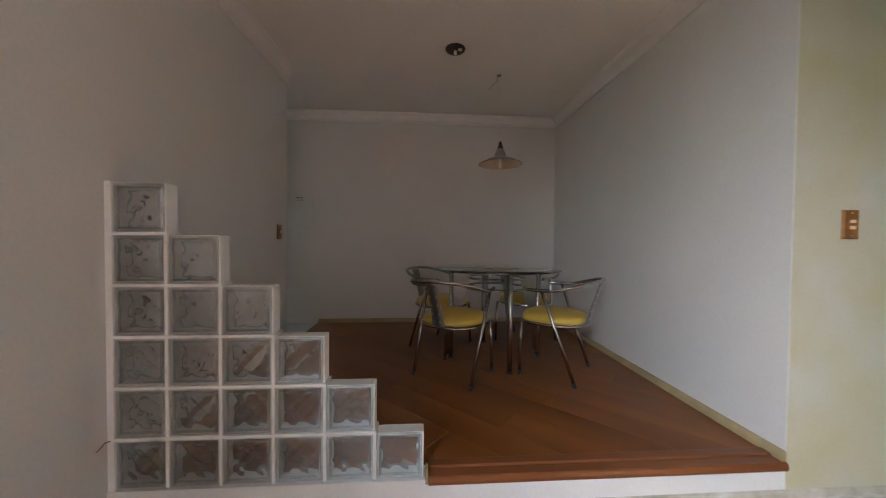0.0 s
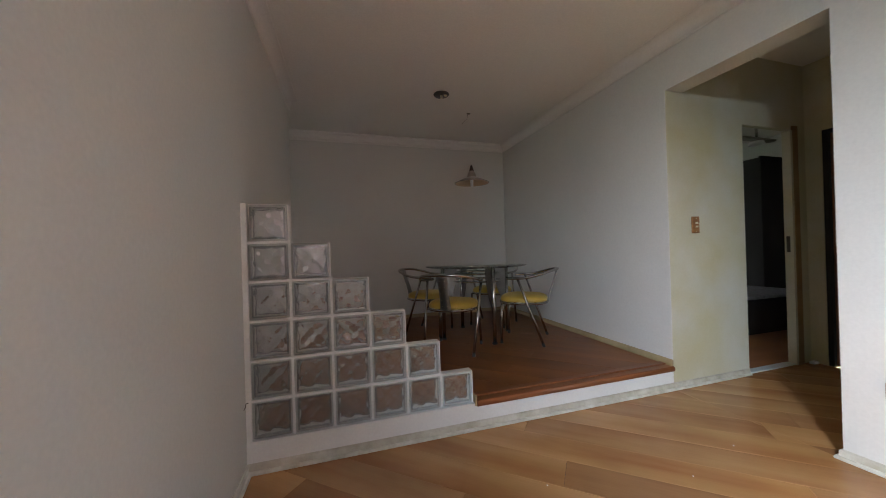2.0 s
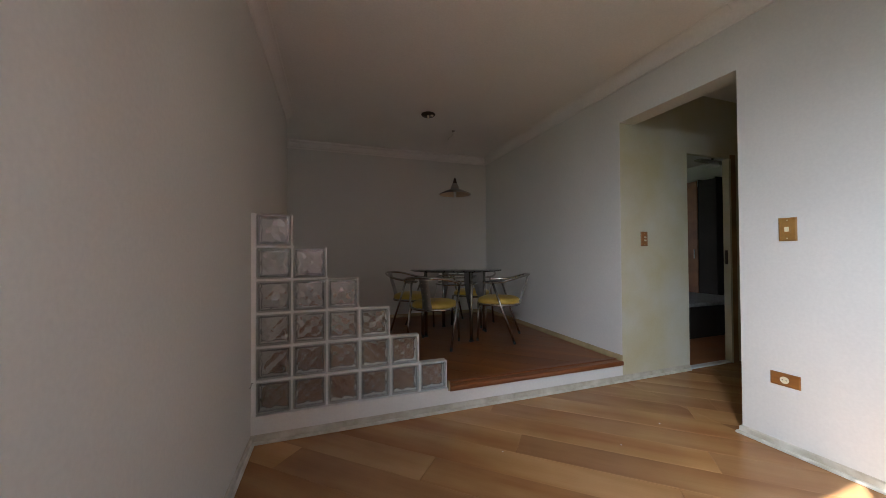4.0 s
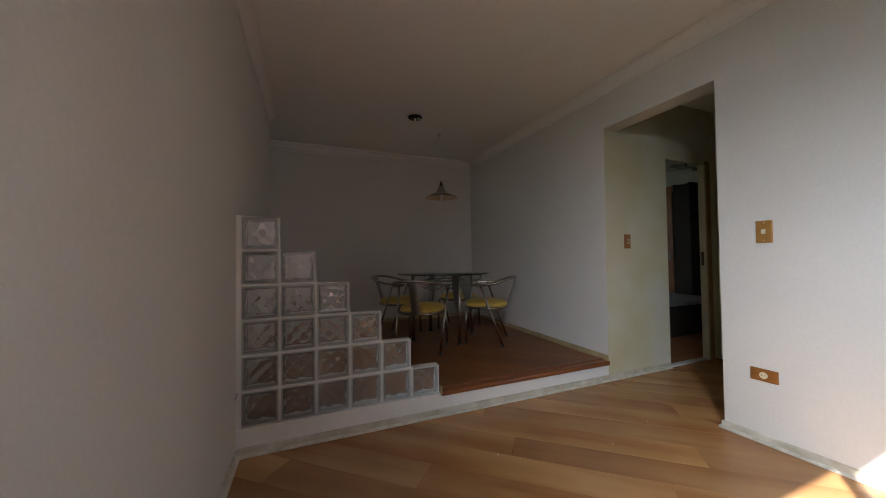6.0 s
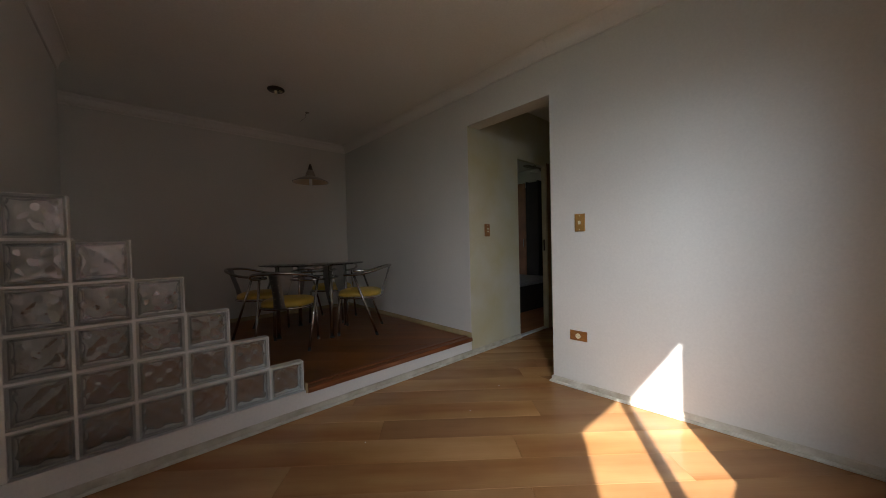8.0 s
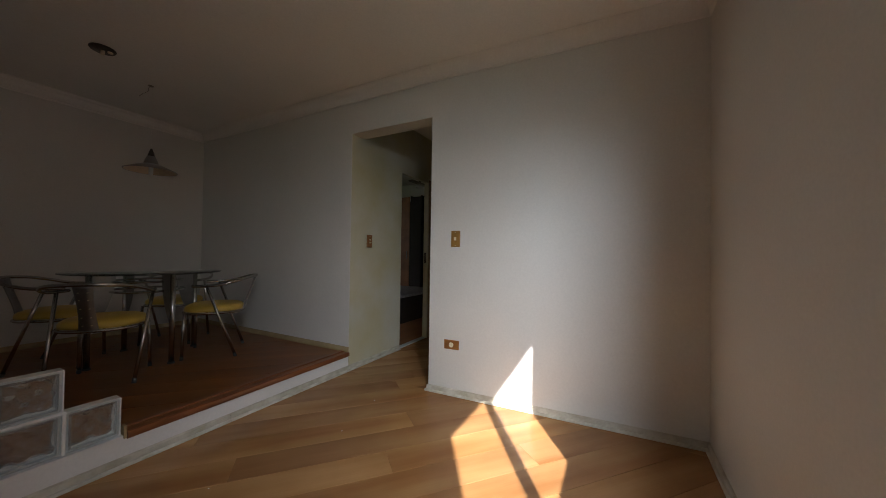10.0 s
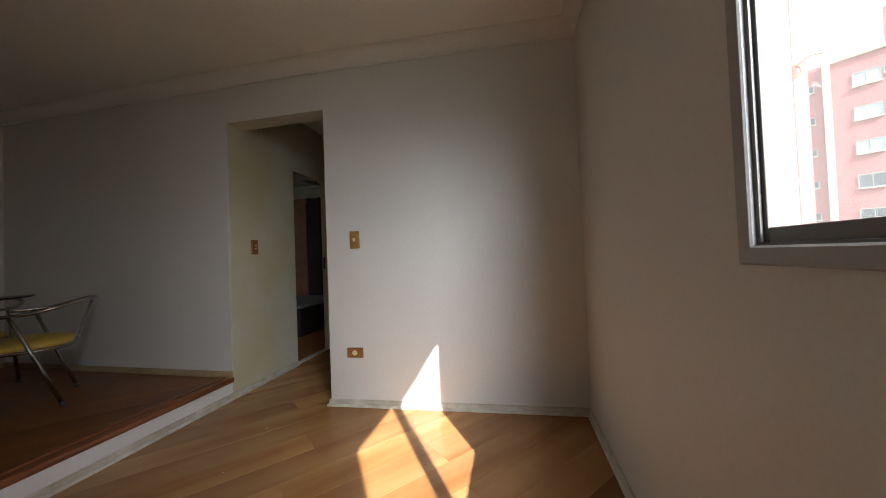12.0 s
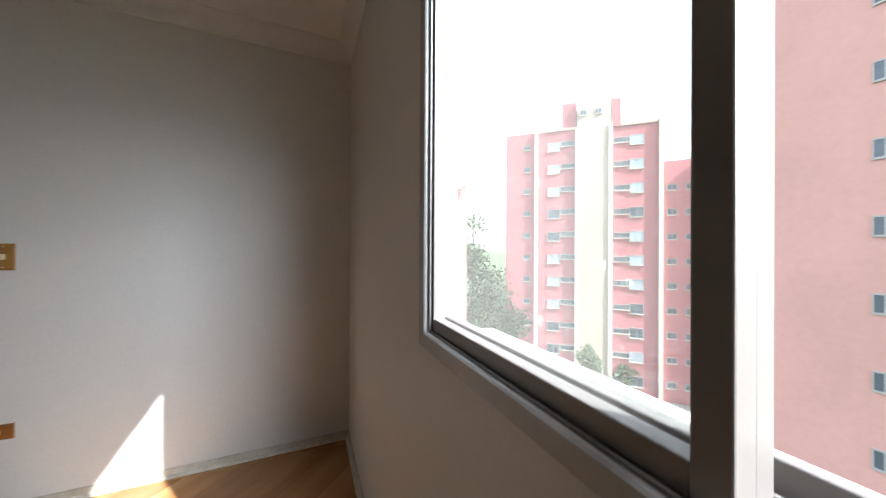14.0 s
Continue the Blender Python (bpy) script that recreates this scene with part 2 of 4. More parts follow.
def box(bm, lo, hi, bevel=0.0, seg=2):
    lo, hi = Vector(lo), Vector(hi)
    r = bmesh.ops.create_cube(bm, size=1.0, matrix=Matrix.Translation((lo + hi) / 2) @ Matrix.Diagonal((*(hi - lo), 1)))
    if bevel:
        es = list({e for v in r["verts"] for e in v.link_edges})
        bmesh.ops.bevel(bm, geom=es, offset=bevel, segments=seg, affect="EDGES", profile=0.5)
    return bm


def boxes(*bs, bevel=0.0):
    bm = bmesh.new()
    for lo, hi in bs:
        box(bm, lo, hi, bevel)
    return bm


def tube(bm, pts, r, n=10, cap=True, closed=False):
    """A round bar along points; r is one radius or one for each point."""
    pts = [Vector(p) for p in pts]
    k = len(pts)
    rs = r if isinstance(r, (list, tuple)) else [r] * k
    rings, up = [], None
    for i, p in enumerate(pts):
        a = pts[(i - 1) % k] if closed or i else p
        b = pts[(i + 1) % k] if closed or i < k - 1 else p
        d = (b - a).normalized()
        if up is None:
            up = d.orthogonal().normalized()
        up = (up - d * up.dot(d)).normalized()
        side = d.cross(up)
        rings.append([bm.verts.new(p + rs[i] * (math.cos(t) * up + math.sin(t) * side)) for t in (2 * math.pi * j / n for j in range(n))])
    for i in range(k if closed else k - 1):
        a, b = rings[i], rings[(i + 1) % k]
        for j in range(n):
            f = bm.faces.new((a[j], a[(j + 1) % n], b[(j + 1) % n], b[j]))
            f.smooth = True
    if cap and not closed:
        bm.faces.new(rings[0][::-1])
        bm.faces.new(rings[-1])
    return bm


def lathe(bm, prof, n=32, centre=(0, 0, 0), smooth=True, mat=0):
    c = Vector(centre)
    rings = []
    for r, z in prof:
        if r < 1e-6:
            rings.append([bm.verts.new(c + Vector((0, 0, z)))])
        else:
            rings.append([bm.verts.new(c + Vector((r * math.cos(t), r * math.sin(t), z))) for t in (2 * math.pi * j / n for j in range(n))])
    for a, b in zip(rings, rings[1:]):
        for j in range(n):
            vs = [a[j % len(a)], a[(j + 1) % len(a)], b[(j + 1) % len(b)], b[j % len(b)]]
            vs = list(dict.fromkeys(vs))
            if len(vs) > 2:
                f = bm.faces.new(vs)
                f.smooth, f.material_index = smooth, mat
    return bm


def spline(pts, n=8):
    """Catmull-Rom points through pts."""
    pts = [Vector(p) for p in pts]
    ext = [2 * pts[0] - pts[1], *pts, 2 * pts[-1] - pts[-2]]
    out = []
    for i in range(1, len(ext) - 2):
        a, b, c, d = ext[i - 1:i + 3]
        for k in range(n):
            t = k / n
            out.append(0.5 * (2 * b + (c - a) * t + (2 * a - 5 * b + 4 * c - d) * t * t + (3 * b - a - 3 * c + d) * t ** 3))
    return out + [pts[-1]]


def extrude_profile(bm, prof, a, b, out, ends=(0, 0)):
    """Sweep a (outward, height) profile from a to b; ends shift by the outward distance for mitres."""
    a, b, out = Vector(a), Vector(b), Vector(out)
    d = (b - a).normalized()
    ra = [bm.verts.new(a + out * o + Vector((0, 0, z)) + d * (o * ends[0])) for o, z in prof]
    rb = [bm.verts.new(b + out * o + Vector((0, 0, z)) - d * (o * ends[1])) for o, z in prof]
    n = len(prof)
    for i in range(n):
        bm.faces.new((ra[i], ra[(i + 1) % n], rb[(i + 1) % n], rb[i]))
    bm.faces.new(ra[::-1])
    bm.faces.new(rb)
    return bm


# ---- the plan ----
W, H, BACK, SOUTH = 2.82, 2.625, 2.60, -2.70      # living and dining room
PF = 0.175                                        # dining platform's floor
COL = 1.72                                        # end of the west wall
WIN = (0.003, 1.32, 1.055, 2.28)                 # window opening: x, x, z, z
T = 0.12
WS = 2.895                                        # the living room's east wall leans out to this x at the window wall
EW_OUT = Vector((-0.87 - SOUTH, WS - W, 0)).normalized() * -1   # that wall's normal, into the room


def structure(name, bm, mat, label, category):
    return solid(name, bm, mat, label, category, "structure")


def prism(bm, outline, z0, z1):
    """An upright solid over a four-cornered outline."""
    lo, hi = [[bm.verts.new((x, y, z)) for x, y in outline] for z in (z0, z1)]
    bm.faces.new(lo[::-1])
    bm.faces.new(hi)
    for i in range(4):
        bm.faces.new((lo[i], lo[(i + 1) % 4], hi[(i + 1) % 4], hi[i]))
    return bm


structure("wall_west", boxes(((-T, SOUTH - T, 0), (0, COL, H))), WALL, "off-white painted plaster wall beside the glass block screen", "wall")
structure("wall_north", boxes(((-2.3, BACK, 0), (W + T, BACK + T, H))), WALL, "off-white painted plaster wall behind the dining table", "wall")
structure("wall_east", prism(boxes(((W, 0.004, 0), (W + T, BACK, H)), ((W, -0.87, 2.232), (W + 0.17, 0.004, H))),
                                [(WS, SOUTH), (WS + T, SOUTH), (W + T, -0.87), (W, -0.87)], 0, H), WALL, "off-white plaster wall with an opening to the hall", "wall")
structure("wall_south", boxes(((0, SOUTH - 0.1, 0), (WIN[0], SOUTH, H)), ((WIN[1], SOUTH - 0.1, 0), (WS + T, SOUTH, H)),
                              ((WIN[0], SOUTH - 0.1, 0), (WIN[1], SOUTH, WIN[2])), ((WIN[0], SOUTH - 0.1, WIN[3]), (WIN[1], SOUTH, H))),
          WALL, "off-white plaster wall around the living room window", "wall")
structure("hall_wall_north", boxes(((W + 0.004, 0, 0), (W + T, T, H)), ((W + T, 0, 0), (3.64, 0.04, H)), ((3.64, 0, 2.045), (4.25, 0.04, H)), ((4.25, 0, 0), (4.44, 0.04, H))),
          HALL, "yellowed off-white hall wall with a bedroom doorway", "wall")
structure("hall_wall_south", boxes(((W + T, -0.87 - T, 0), (4.44, -0.87, H))), HALL, "yellowed off-white painted hall wall", "wall")
structure("hall_wall_east", boxes(((4.44, -0.99, 0), (4.56, -0.80, H)), ((4.44, -0.107, 0), (4.56, 0.04, H)), ((4.44, -0.80, 2.02), (4.56, -0.107, H))), HALL, "yellowed wall closing the end of the hall", "wall")
structure("passage_wall_south", boxes(((-2.3, COL - T, 0), (-T, COL, H))), WALL, "off-white wall of the kitchen passage", "wall")
structure("passage_wall_west", boxes(((-2.42, COL - T, 0), (-2.3, BACK + T, 1.82)), ((-2.42, COL - T, 2.1), (-2.3, BACK + T, H)),
                                     ((-2.42, COL - T, 1.82), (-2.3, COL + 0.15, 2.1)), ((-2.42, BACK - 0.15, 1.82), (-2.3, BACK + T, 2.1))),
          WALL, "off-white wall with the kitchen window opening", "wall")
structure("bedroom_wall_east", boxes(((6.6, T, 0), (6.72, 3.2, H))), WALL, "pale wall of the dark bedroom", "wall")
# the opening is out of view, added to let sky light into the bedroom
structure("bedroom_wall_north", boxes(((W + T, 3.1, 0), (3.3, 3.2, H)), ((4.1, 3.1, 0), (6.6, 3.2, H)), ((3.3, 3.1, 0), (4.1, 3.2, 1.9)), ((3.3, 3.1, 2.1), (4.1, 3.2, H))), WALL, "pale back wall of the dark bedroom with an unseen opening added for daylight", "wall")
structure("bedroom_wall_south", boxes(((4.44, 0.04, 0), (6.72, T, H))), WALL, "pale wall of the dark bedroom by the door", "wall")
structure("ceiling", boxes(((-2.45, SOUTH - T, H), (6.75, 3.25, H + 0.12))), CEIL, "white painted flat plaster ceiling", "ceiling")
structure("bedroom_floor", boxes(((W + T, 0.002, -0.1), (6.6, 3.1, -0.001))), ROBE_T, "dark reddish wooden bedroom floor", "floor")
structure("passage_floor", boxes(((-2.3, COL, 0.0), (0.0, BACK, PF))), TILE, "pale grey tiled kitchen passage floor", "floor")
structure("step_riser", boxes(((0, 0, 0), (W, 0.12, 0.135)), ((0, 0.0, 0.135), (1.235, 0.09, 0.155))), RISER,
          "white painted step up to the dining platform", "step")

# cornice: crown moulding with two fillets
CROWN = [(0, -0.105), (0.012, -0.105), (0.014, -0.09), (0.026, -0.082), (0.03, -0.07), (0.036, -0.066), (0.05, -0.03), (0.07, -0.018), (0.075, 0.0), (0, 0.0)]
COVE = [(0, -0.103), (0.004, -0.103), (0.012, -0.098)] + [(0.082 - 0.070 * math.cos(radians(a)), -0.098 + 0.094 * math.sin(radians(a))) for a in range(10, 91, 10)] + [(0.084, 0.0), (0, 0.0)]
bm = bmesh.new()
extrude_profile(bm, COVE, (0, SOUTH, H), (0, COL, H), (1, 0, 0), (1, 0))
structure("cornice_west", bm, CORNICE, "plain white plaster cove along the wall", "cornice")
bm = bmesh.new()
extrude_profile(bm, CROWN, (-2.3, BACK, H), (W, BACK, H), (0, -1, 0), (0, 1))
structure("cornice_north", bm, CORNICE, "white plaster crown moulding with double fillet", "cornice")
bm = bmesh.new()
extrude_profile(bm, COVE, (W, -0.87, H), (W, BACK, H), (-1, 0, 0), (0, 1))
extrude_profile(bm, COVE, (WS, SOUTH, H), (W, -0.87, H), EW_OUT, (1, 0))
structure("cornice_east", bm, CORNICE, "plain white plaster cove along the wall", "cornice")
bm = bmesh.new()
extrude_profile(bm, COVE, (0, SOUTH, H), (WS, SOUTH, H), (0, 1, 0), (1, 1))
structure("cornice_south", bm, CORNICE, "plain white plaster cove above the window", "cornice")

# baseboards
SKIRT = [(0, 0.017), (0.012, 0.017), (0.011, 0.043), (0.006, 0.048), (0.0015, 0.048), (0.001, 0.05), (0, 0.05)]
SHOE_PROF = [(0, 0), (0.024, 0), (0.025, 0.006), (0.022, 0.014), (0.014, 0.0168), (0, 0.0168)]
QUAD = [(0, 0), (0.02, 0), (0.018, 0.02), (0.008, 0.042), (0, 0.045)]


def baseboard(name, a, b, out, ends, mat=BASE, prof=SKIRT, label="worn whitish painted wooden baseboard"):
    bm = bmesh.new()
    extrude_profile(bm, prof, a, b, out, ends)
    ob = structure(name, bm, mat, label, "baseboard")
    if prof is SKIRT:
        part("shoe_strip", extrude_profile(bmesh.new(), SHOE_PROF, a, b, out, ends), SHOE, ob, "paler worn shoe strip")
    return ob


baseboard("baseboard_west", (0, SOUTH, 0), (0, 0, 0), (1, 0, 0), (1, 1))
baseboard("baseboard_step_1", (0, 0, 0), (1.748, 0, 0), (0, -1, 0), (1, 0))
baseboard("baseboard_step_2", (1.751, 0, 0), (3.63, 0, 0), (0, -1, 0), (0, 0))
baseboard("baseboard_east", (WS, SOUTH, 0), (W, -0.87, 0), EW_OUT, (1, -1))
baseboard("baseboard_opening", (W, -0.87, 0), (W + T, -0.87, 0), (0, 1, 0), (-1, 0))
baseboard("baseboard_south", (0, SOUTH, 0), (WS, SOUTH, 0), (0, 1, 0), (1, 1))
baseboard("baseboard_hall", (W + T, -0.87, 0), (4.44, -0.87, 0), (0, 1, 0), (0, 0))
PINE = "plain pine baseboard on the dining platform"
baseboard("baseboard_dining_east", (W, 0.0, PF), (W, BACK, PF), (-1, 0, 0), (0, 1), BASE_D, QUAD, PINE)
baseboard("baseboard_dining_north", (0.01, BACK, PF), (W, BACK, PF), (0, -1, 0), (0, 1), BASE_D, QUAD, PINE)
baseboard("baseboard_dining_west", (0, 0.10, PF), (0, COL, PF), (1, 0, 0), (0, 0), BASE_D, QUAD, PINE)

# nosing of the platform: a rounded front board and a raised strip behind it
bm = bmesh.new()
extrude_profile(bm, [(-0.06, 0.135), (0.006, 0.135), (0.012, 0.14), (0.014, 0.155), (0.011, 0.168), (0.004, 0.173), (-0.06, 0.174)], (1.24, 0, 0), (W, 0, 0), (0, -1, 0))
structure("step_nosing", bm, NOSE_W, "reddish wooden nosing board on the platform edge", "nosing")
bm = bmesh.new()
extrude_profile(bm, [(-0.098, 0.17), (-0.045, 0.17), (-0.043, 0.178), (-0.049, 0.183), (-0.09, 0.183), (-0.098, 0.178)], (1.24, 0, 0), (W, 0, 0), (0, -1, 0))
structure("step_strip", bm, NOSE_W, "brown wooden cover strip along the platform edge", "strip")
structure("nosing_end", boxes(((1.226, -0.006, 0.14), (1.238, 0.03, 0.205)), bevel=0.002), BASE_D, "small pale wooden end piece at the step", "trim")

# ---- window: aluminium sliding window with the trim round it ----
wx0, wx1, wz0, wz1 = WIN
window = thing("window_1", "grey aluminium sliding window with one half slid open", "window", kind="structure")
for nm, lo, hi in (("frame_jamb", (wx0, SOUTH - 0.066, wz0), (wx0 + 0.02, SOUTH + 0.002, wz1)), ("frame_jamb", (wx1 - 0.02, SOUTH - 0.066, wz0), (wx1, SOUTH + 0.002, wz1)),
                   ("frame_sill", (wx0 + 0.02, SOUTH - 0.09, wz0), (wx1 - 0.02, SOUTH + 0.002, wz0 + 0.018)), ("frame_head", (wx0 + 0.02, SOUTH - 0.066, wz1 - 0.03), (wx1 - 0.02, SOUTH + 0.002, wz1))):
    part(nm, boxes((lo, hi), bevel=0.002), ALU, window)
for y in (0.0, -0.034, -0.07):                    # track ribs of the sill and the jamb
    part("track", boxes(((wx0 + 0.02, SOUTH + y - 0.0025, wz0 + 0.018), (wx1 - 0.02, SOUTH + y + 0.0025, wz0 + 0.032)), bevel=0.001), ALU, window)
    if y == 0.0:
        part("jamb_rib", boxes(((wx1 - 0.028, SOUTH + y - 0.0025, wz0 + 0.032), (wx1 - 0.02, SOUTH + y + 0.0025, wz1 - 0.03)), bevel=0.001), ALU, window)


def mitre(bm, a, b, inward, width):
    """One side of the trim on the wall, sloping towards the opening, with mitred ends."""
    a, b, inward = Vector(a), Vector(b), Vector(inward)
    d = (b - a).normalized()
    prof = [(0, 0), (0, 0.010), (0.004, 0.014), (width - 0.004, 0.012), (width, 0.009), (width, 0)]
    ra = [bm.verts.new(a + inward * u + d * u + Vector((0, v, 0))) for u, v in prof]
    rb = [bm.verts.new(b + inward * u - d * u + Vector((0, v, 0))) for u, v in prof]
    n = len(prof)
    for i in range(n):
        bm.faces.new((ra[i], ra[(i + 1) % n], rb[(i + 1) % n], rb[i]))
    bm.faces.new(ra[::-1])
    bm.faces.new(rb)
    return bm


tx0, tx1, tz0, tz1 = wx0 - 0.002, wx1 + 0.020, wz0 - 0.010, wz1 + 0.02
for nm, a, b, inn in (("trim_side", (tx1, SOUTH, tz0), (tx1, SOUTH, tz1), (-1, 0, 0)), ("trim_side", (tx0, SOUTH, tz0), (tx0, SOUTH, tz1), (1, 0, 0)),
                      ("trim_bottom", (tx0, SOUTH, tz0), (tx1, SOUTH, tz0), (0, 0, 1)), ("trim_top", (tx0, SOUTH, tz1), (tx1, SOUTH, tz1), (0, 0, -1))):
    part(nm, mitre(bmesh.new(), a, b, inn, 0.037), TRIM, window, "grey painted trim strip")


def sash(y, x0, x1, label, s=0.025, foot=0.034, head=0.165, far=None):
    z0, z1 = wz0 + 0.026, wz1 - 0.032
    fr = part("sash", boxes(((x0, y - 0.013, z0), (x0 + s, y + 0.013, z1)), ((x1 - (far or s), y - 0.013, z0), (x1, y + 0.013, z1)),
                            ((x0 + s, y - 0.012, z0), (x1 - (far or s), y + 0.012, z0 + foot)), ((x0 + s, y - 0.012, z1 - head), (x1 - (far or s), y + 0.012, z1)), bevel=0.002), ALU, window, label)
    pane = part("pane", boxes(((x0 + s, y - 0.002, z0 + foot), (x1 - (far or s), y + 0.002, z1 - head))), PANE, fr, "clear dusty glass pane with a film for glare")
    pane.visible_shadow = False


sash(SOUTH - 0.017, 0.711, wx1 - 0.008, "closed glazed sash", s=0.029)
sash(SOUTH - 0.052, 0.716, wx1 - 0.002, "sash slid behind the other", head=0.115, far=0.008)
structure("outer_reveal", boxes(((wx1 - 0.006, SOUTH - 0.102, wz0 + 0.006), (wx1 - 0.001, SOUTH - 0.078, wz1)), bevel=0.001), REVEAL, "pink rendered outer edge of the window opening", "window reveal")
structure("inner_reveal", boxes(((wx1 - 0.005, SOUTH - 0.0775, wz0 + 0.006), (wx1 - 0.001, SOUTH - 0.067, wz1)), bevel=0.0008), RISER, "white painted inner edge of the window opening", "window reveal")
ring = thing("wall_hook", "small bent iron wire hook on the pink outer reveal", "hook", pose(wx1 - 0.006, SOUTH - 0.088, 1.425))
part("wire_loop", tube(bmesh.new(), [(-0.007, 0.012 + 0.011 * math.cos(a), -0.016 + 0.011 * math.sin(a)) for a in np.linspace(0, 2 * math.pi, 16, endpoint=False)], 0.0017, 6, closed=True), RUST, ring)
part("wire_tail", tube(bmesh.new(), spline([(0.004, 0.002, -0.006), (-0.006, 0.004, -0.004), (-0.012, -0.008, 0.006), (-0.014, -0.03, 0.008)], 4), 0.0017, 6), RUST, ring)
structure("outer_sill", boxes(((wx0 - 0.05, SOUTH - T - 0.09, wz0 - 0.045), (wx1 + 0.05, SOUTH - 0.092, wz0 + 0.004)), bevel=0.004), RISER, "pale stone sill outside the window", "window sill")

part("outer_track", boxes(((wx0 + 0.03, SOUTH - 0.112, wz0 + 0.004), (0.745, SOUTH - 0.1, wz0 + 0.046)), bevel=0.002), ALU, window, "raised grey outer track")

# kitchen window at the end of the passage
kw = thing("window_2", "plain aluminium kitchen window in the passage", "window", kind="structure")
for lo, hi in (((-2.4, COL + 0.15, 1.82), (-2.34, COL + 0.18, 2.1)), ((-2.4, BACK - 0.18, 1.82), (-2.34, BACK - 0.15, 2.1)),
               ((-2.4, COL + 0.18, 1.82), (-2.34, BACK - 0.18, 1.85)), ((-2.4, COL + 0.18, 2.07), (-2.34, BACK - 0.18, 2.1))):
    part("window_frame", boxes((lo, hi), bevel=0.002), ALU, kw)


# ---- glass block screen: stepped, one to six blocks high ----
BP, BX, BZ = 0.20, 0.02, 0.155
screen = thing("glass_block_screen", "stepped screen of clear wavy glass blocks with white joints", "glass block wall")


def block_pane(flip):
    """A pressed glass dish: rounded rim, flat border and a wavy middle; local y points outwards."""
    bm = bmesh.new()
    n, half, thick = 30, 0.0945, 0.016
    front, back = [], []
    for j in range(n + 1):
        fr, bk = [], []
        for i in range(n + 1):
            x, z = (2 * i / n - 1), (2 * j / n - 1)
            px, pz = x * half, z * half
            r = max(abs(x), abs(z))
            cx, cz = max(0, abs(px) - (half - 0.014)), max(0, abs(pz) - (half - 0.014))
            d = math.hypot(cx, cz)
            if d > 0.014:
                k = 0.014 / d
                px = math.copysign(half - 0.014 + cx * k, px)
                pz = math.copysign(half - 0.014 + cz * k, pz)
            y = 0.0
            if r > 0.9:
                y = -0.008 * ((r - 0.9) / 0.1) ** 2
            elif r < 0.8:
                f = min(1, (0.8 - r) / 0.12)
                w = 0.6 * math.sin(7.6 * (x + z) + 0.5) + 0.6 * math.sin(7.0 * (x - z) + 0.3 + flip)       # crossing diagonal waves
                y = -0.003 * f + f * (0.0038 * w + 0.0036 * noise.noise((px * 46 + 3, pz * 46, 1.7 + flip)))
            fr.append(bm.verts.new((px, -y if not flip else y, pz)))
            bk.append(bm.verts.new((px * 0.985, thick if not flip else -thick, pz * 0.985)))
        front.append(fr)
        back.append(bk)
    for j in range(n):
        for i in range(n):
            r = max(abs(2 * (i + 0.5) / n - 1), abs(2 * (j + 0.5) / n - 1))
            for g in (front, back):
                f = bm.faces.new((g[j][i], g[j][i + 1], g[j + 1][i + 1], g[j + 1][i]))
                f.smooth = True
                f.material_index = 1 if r > 0.79 else 0
    ring = [(0, i) for i in range(n)] + [(j, n) for j in range(n)] + [(n, i) for i in range(n, 0, -1)] + [(j, 0) for j in range(n, 0, -1)]
    for a, b in zip(ring, ring[1:] + ring[:1]):
        f = bm.faces.new((front[a[0]][a[1]], front[b[0]][b[1]], back[b[0]][b[1]], back[a[0]][a[1]]))
        f.material_index = 1
    return mesh_of("pane", bm, (BLOCK_GLASS, BLOCK_EDGE))


def block_body():
    """The painted sides of a block: a square ring."""
    a, b = 0.0925, 0.083
    return mesh_of("glass_block", boxes(((-a, 0.012, -a), (a, 0.068, -b)), ((-a, 0.012, b), (a, 0.068, a)), ((-a, 0.012, -b), (-b, 0.068, b)), ((b, 0.012, -b), (a, 0.068, b))), BLOCK_SIDE)


P_FRONT, P_BACK, P_BODY = block_pane(0), block_pane(1), block_body()
for col in range(6):
    for row in range(6 - col):
        body = new("glass_block", P_BODY)
        body.parent = screen
        turn = (col * 3 + row) % 2 * 180
        body.matrix_basis = pose(BX + BP * (col + 0.5), 0.004, BZ + BP * (row + 0.5), 0, turn, 0)
        for data, y, nm in ((P_FRONT, 0.0, "front_pane"), (P_BACK, 0.08, "back_pane")):
            p = new(nm, data)
            p.parent = body
            p.matrix_basis = pose(0, 0.001 if y == 0.0 else 0.079, 0)
            p.visible_shadow = False
jw = 0.012
for row in range(1, 6):                           # bed joints
    part("bed_joint", boxes(((BX + jw / 2, 0.003, BZ + BP * row - jw / 2), (BX + BP * (6 - row) + jw / 2, 0.083, BZ + BP * row + jw / 2)), bevel=0.001), MORTAR, screen, "white grout joint")
for col in range(1, 6):                           # head joints between them
    for row in range(6 - col):
        part("head_joint", boxes(((BX + BP * col - jw / 2, 0.004, BZ + BP * row + jw / 2), (BX + BP * col + jw / 2, 0.082, BZ + BP * (row + 1) - jw / 2)), bevel=0.001), MORTAR, screen, "white grout joint")
for col in range(6):                              # painted ends of the steps
    row = 5 - col
    x = BX + BP * (col + 1) - 0.007
    part("end_cap", boxes(((x, 0.010, BZ + BP * row + 0.005), (x + 0.006, 0.074, BZ + BP * (row + 1) - 0.005)), bevel=0.002), MORTAR, screen, "white painted end of the block row")
    part("top_cap", boxes(((x - 0.186, 0.012, BZ + BP * (row + 1) - 0.008), (x, 0.072, BZ + BP * (row + 1) - 0.004)), bevel=0.001), BLOCK_SIDE, screen)
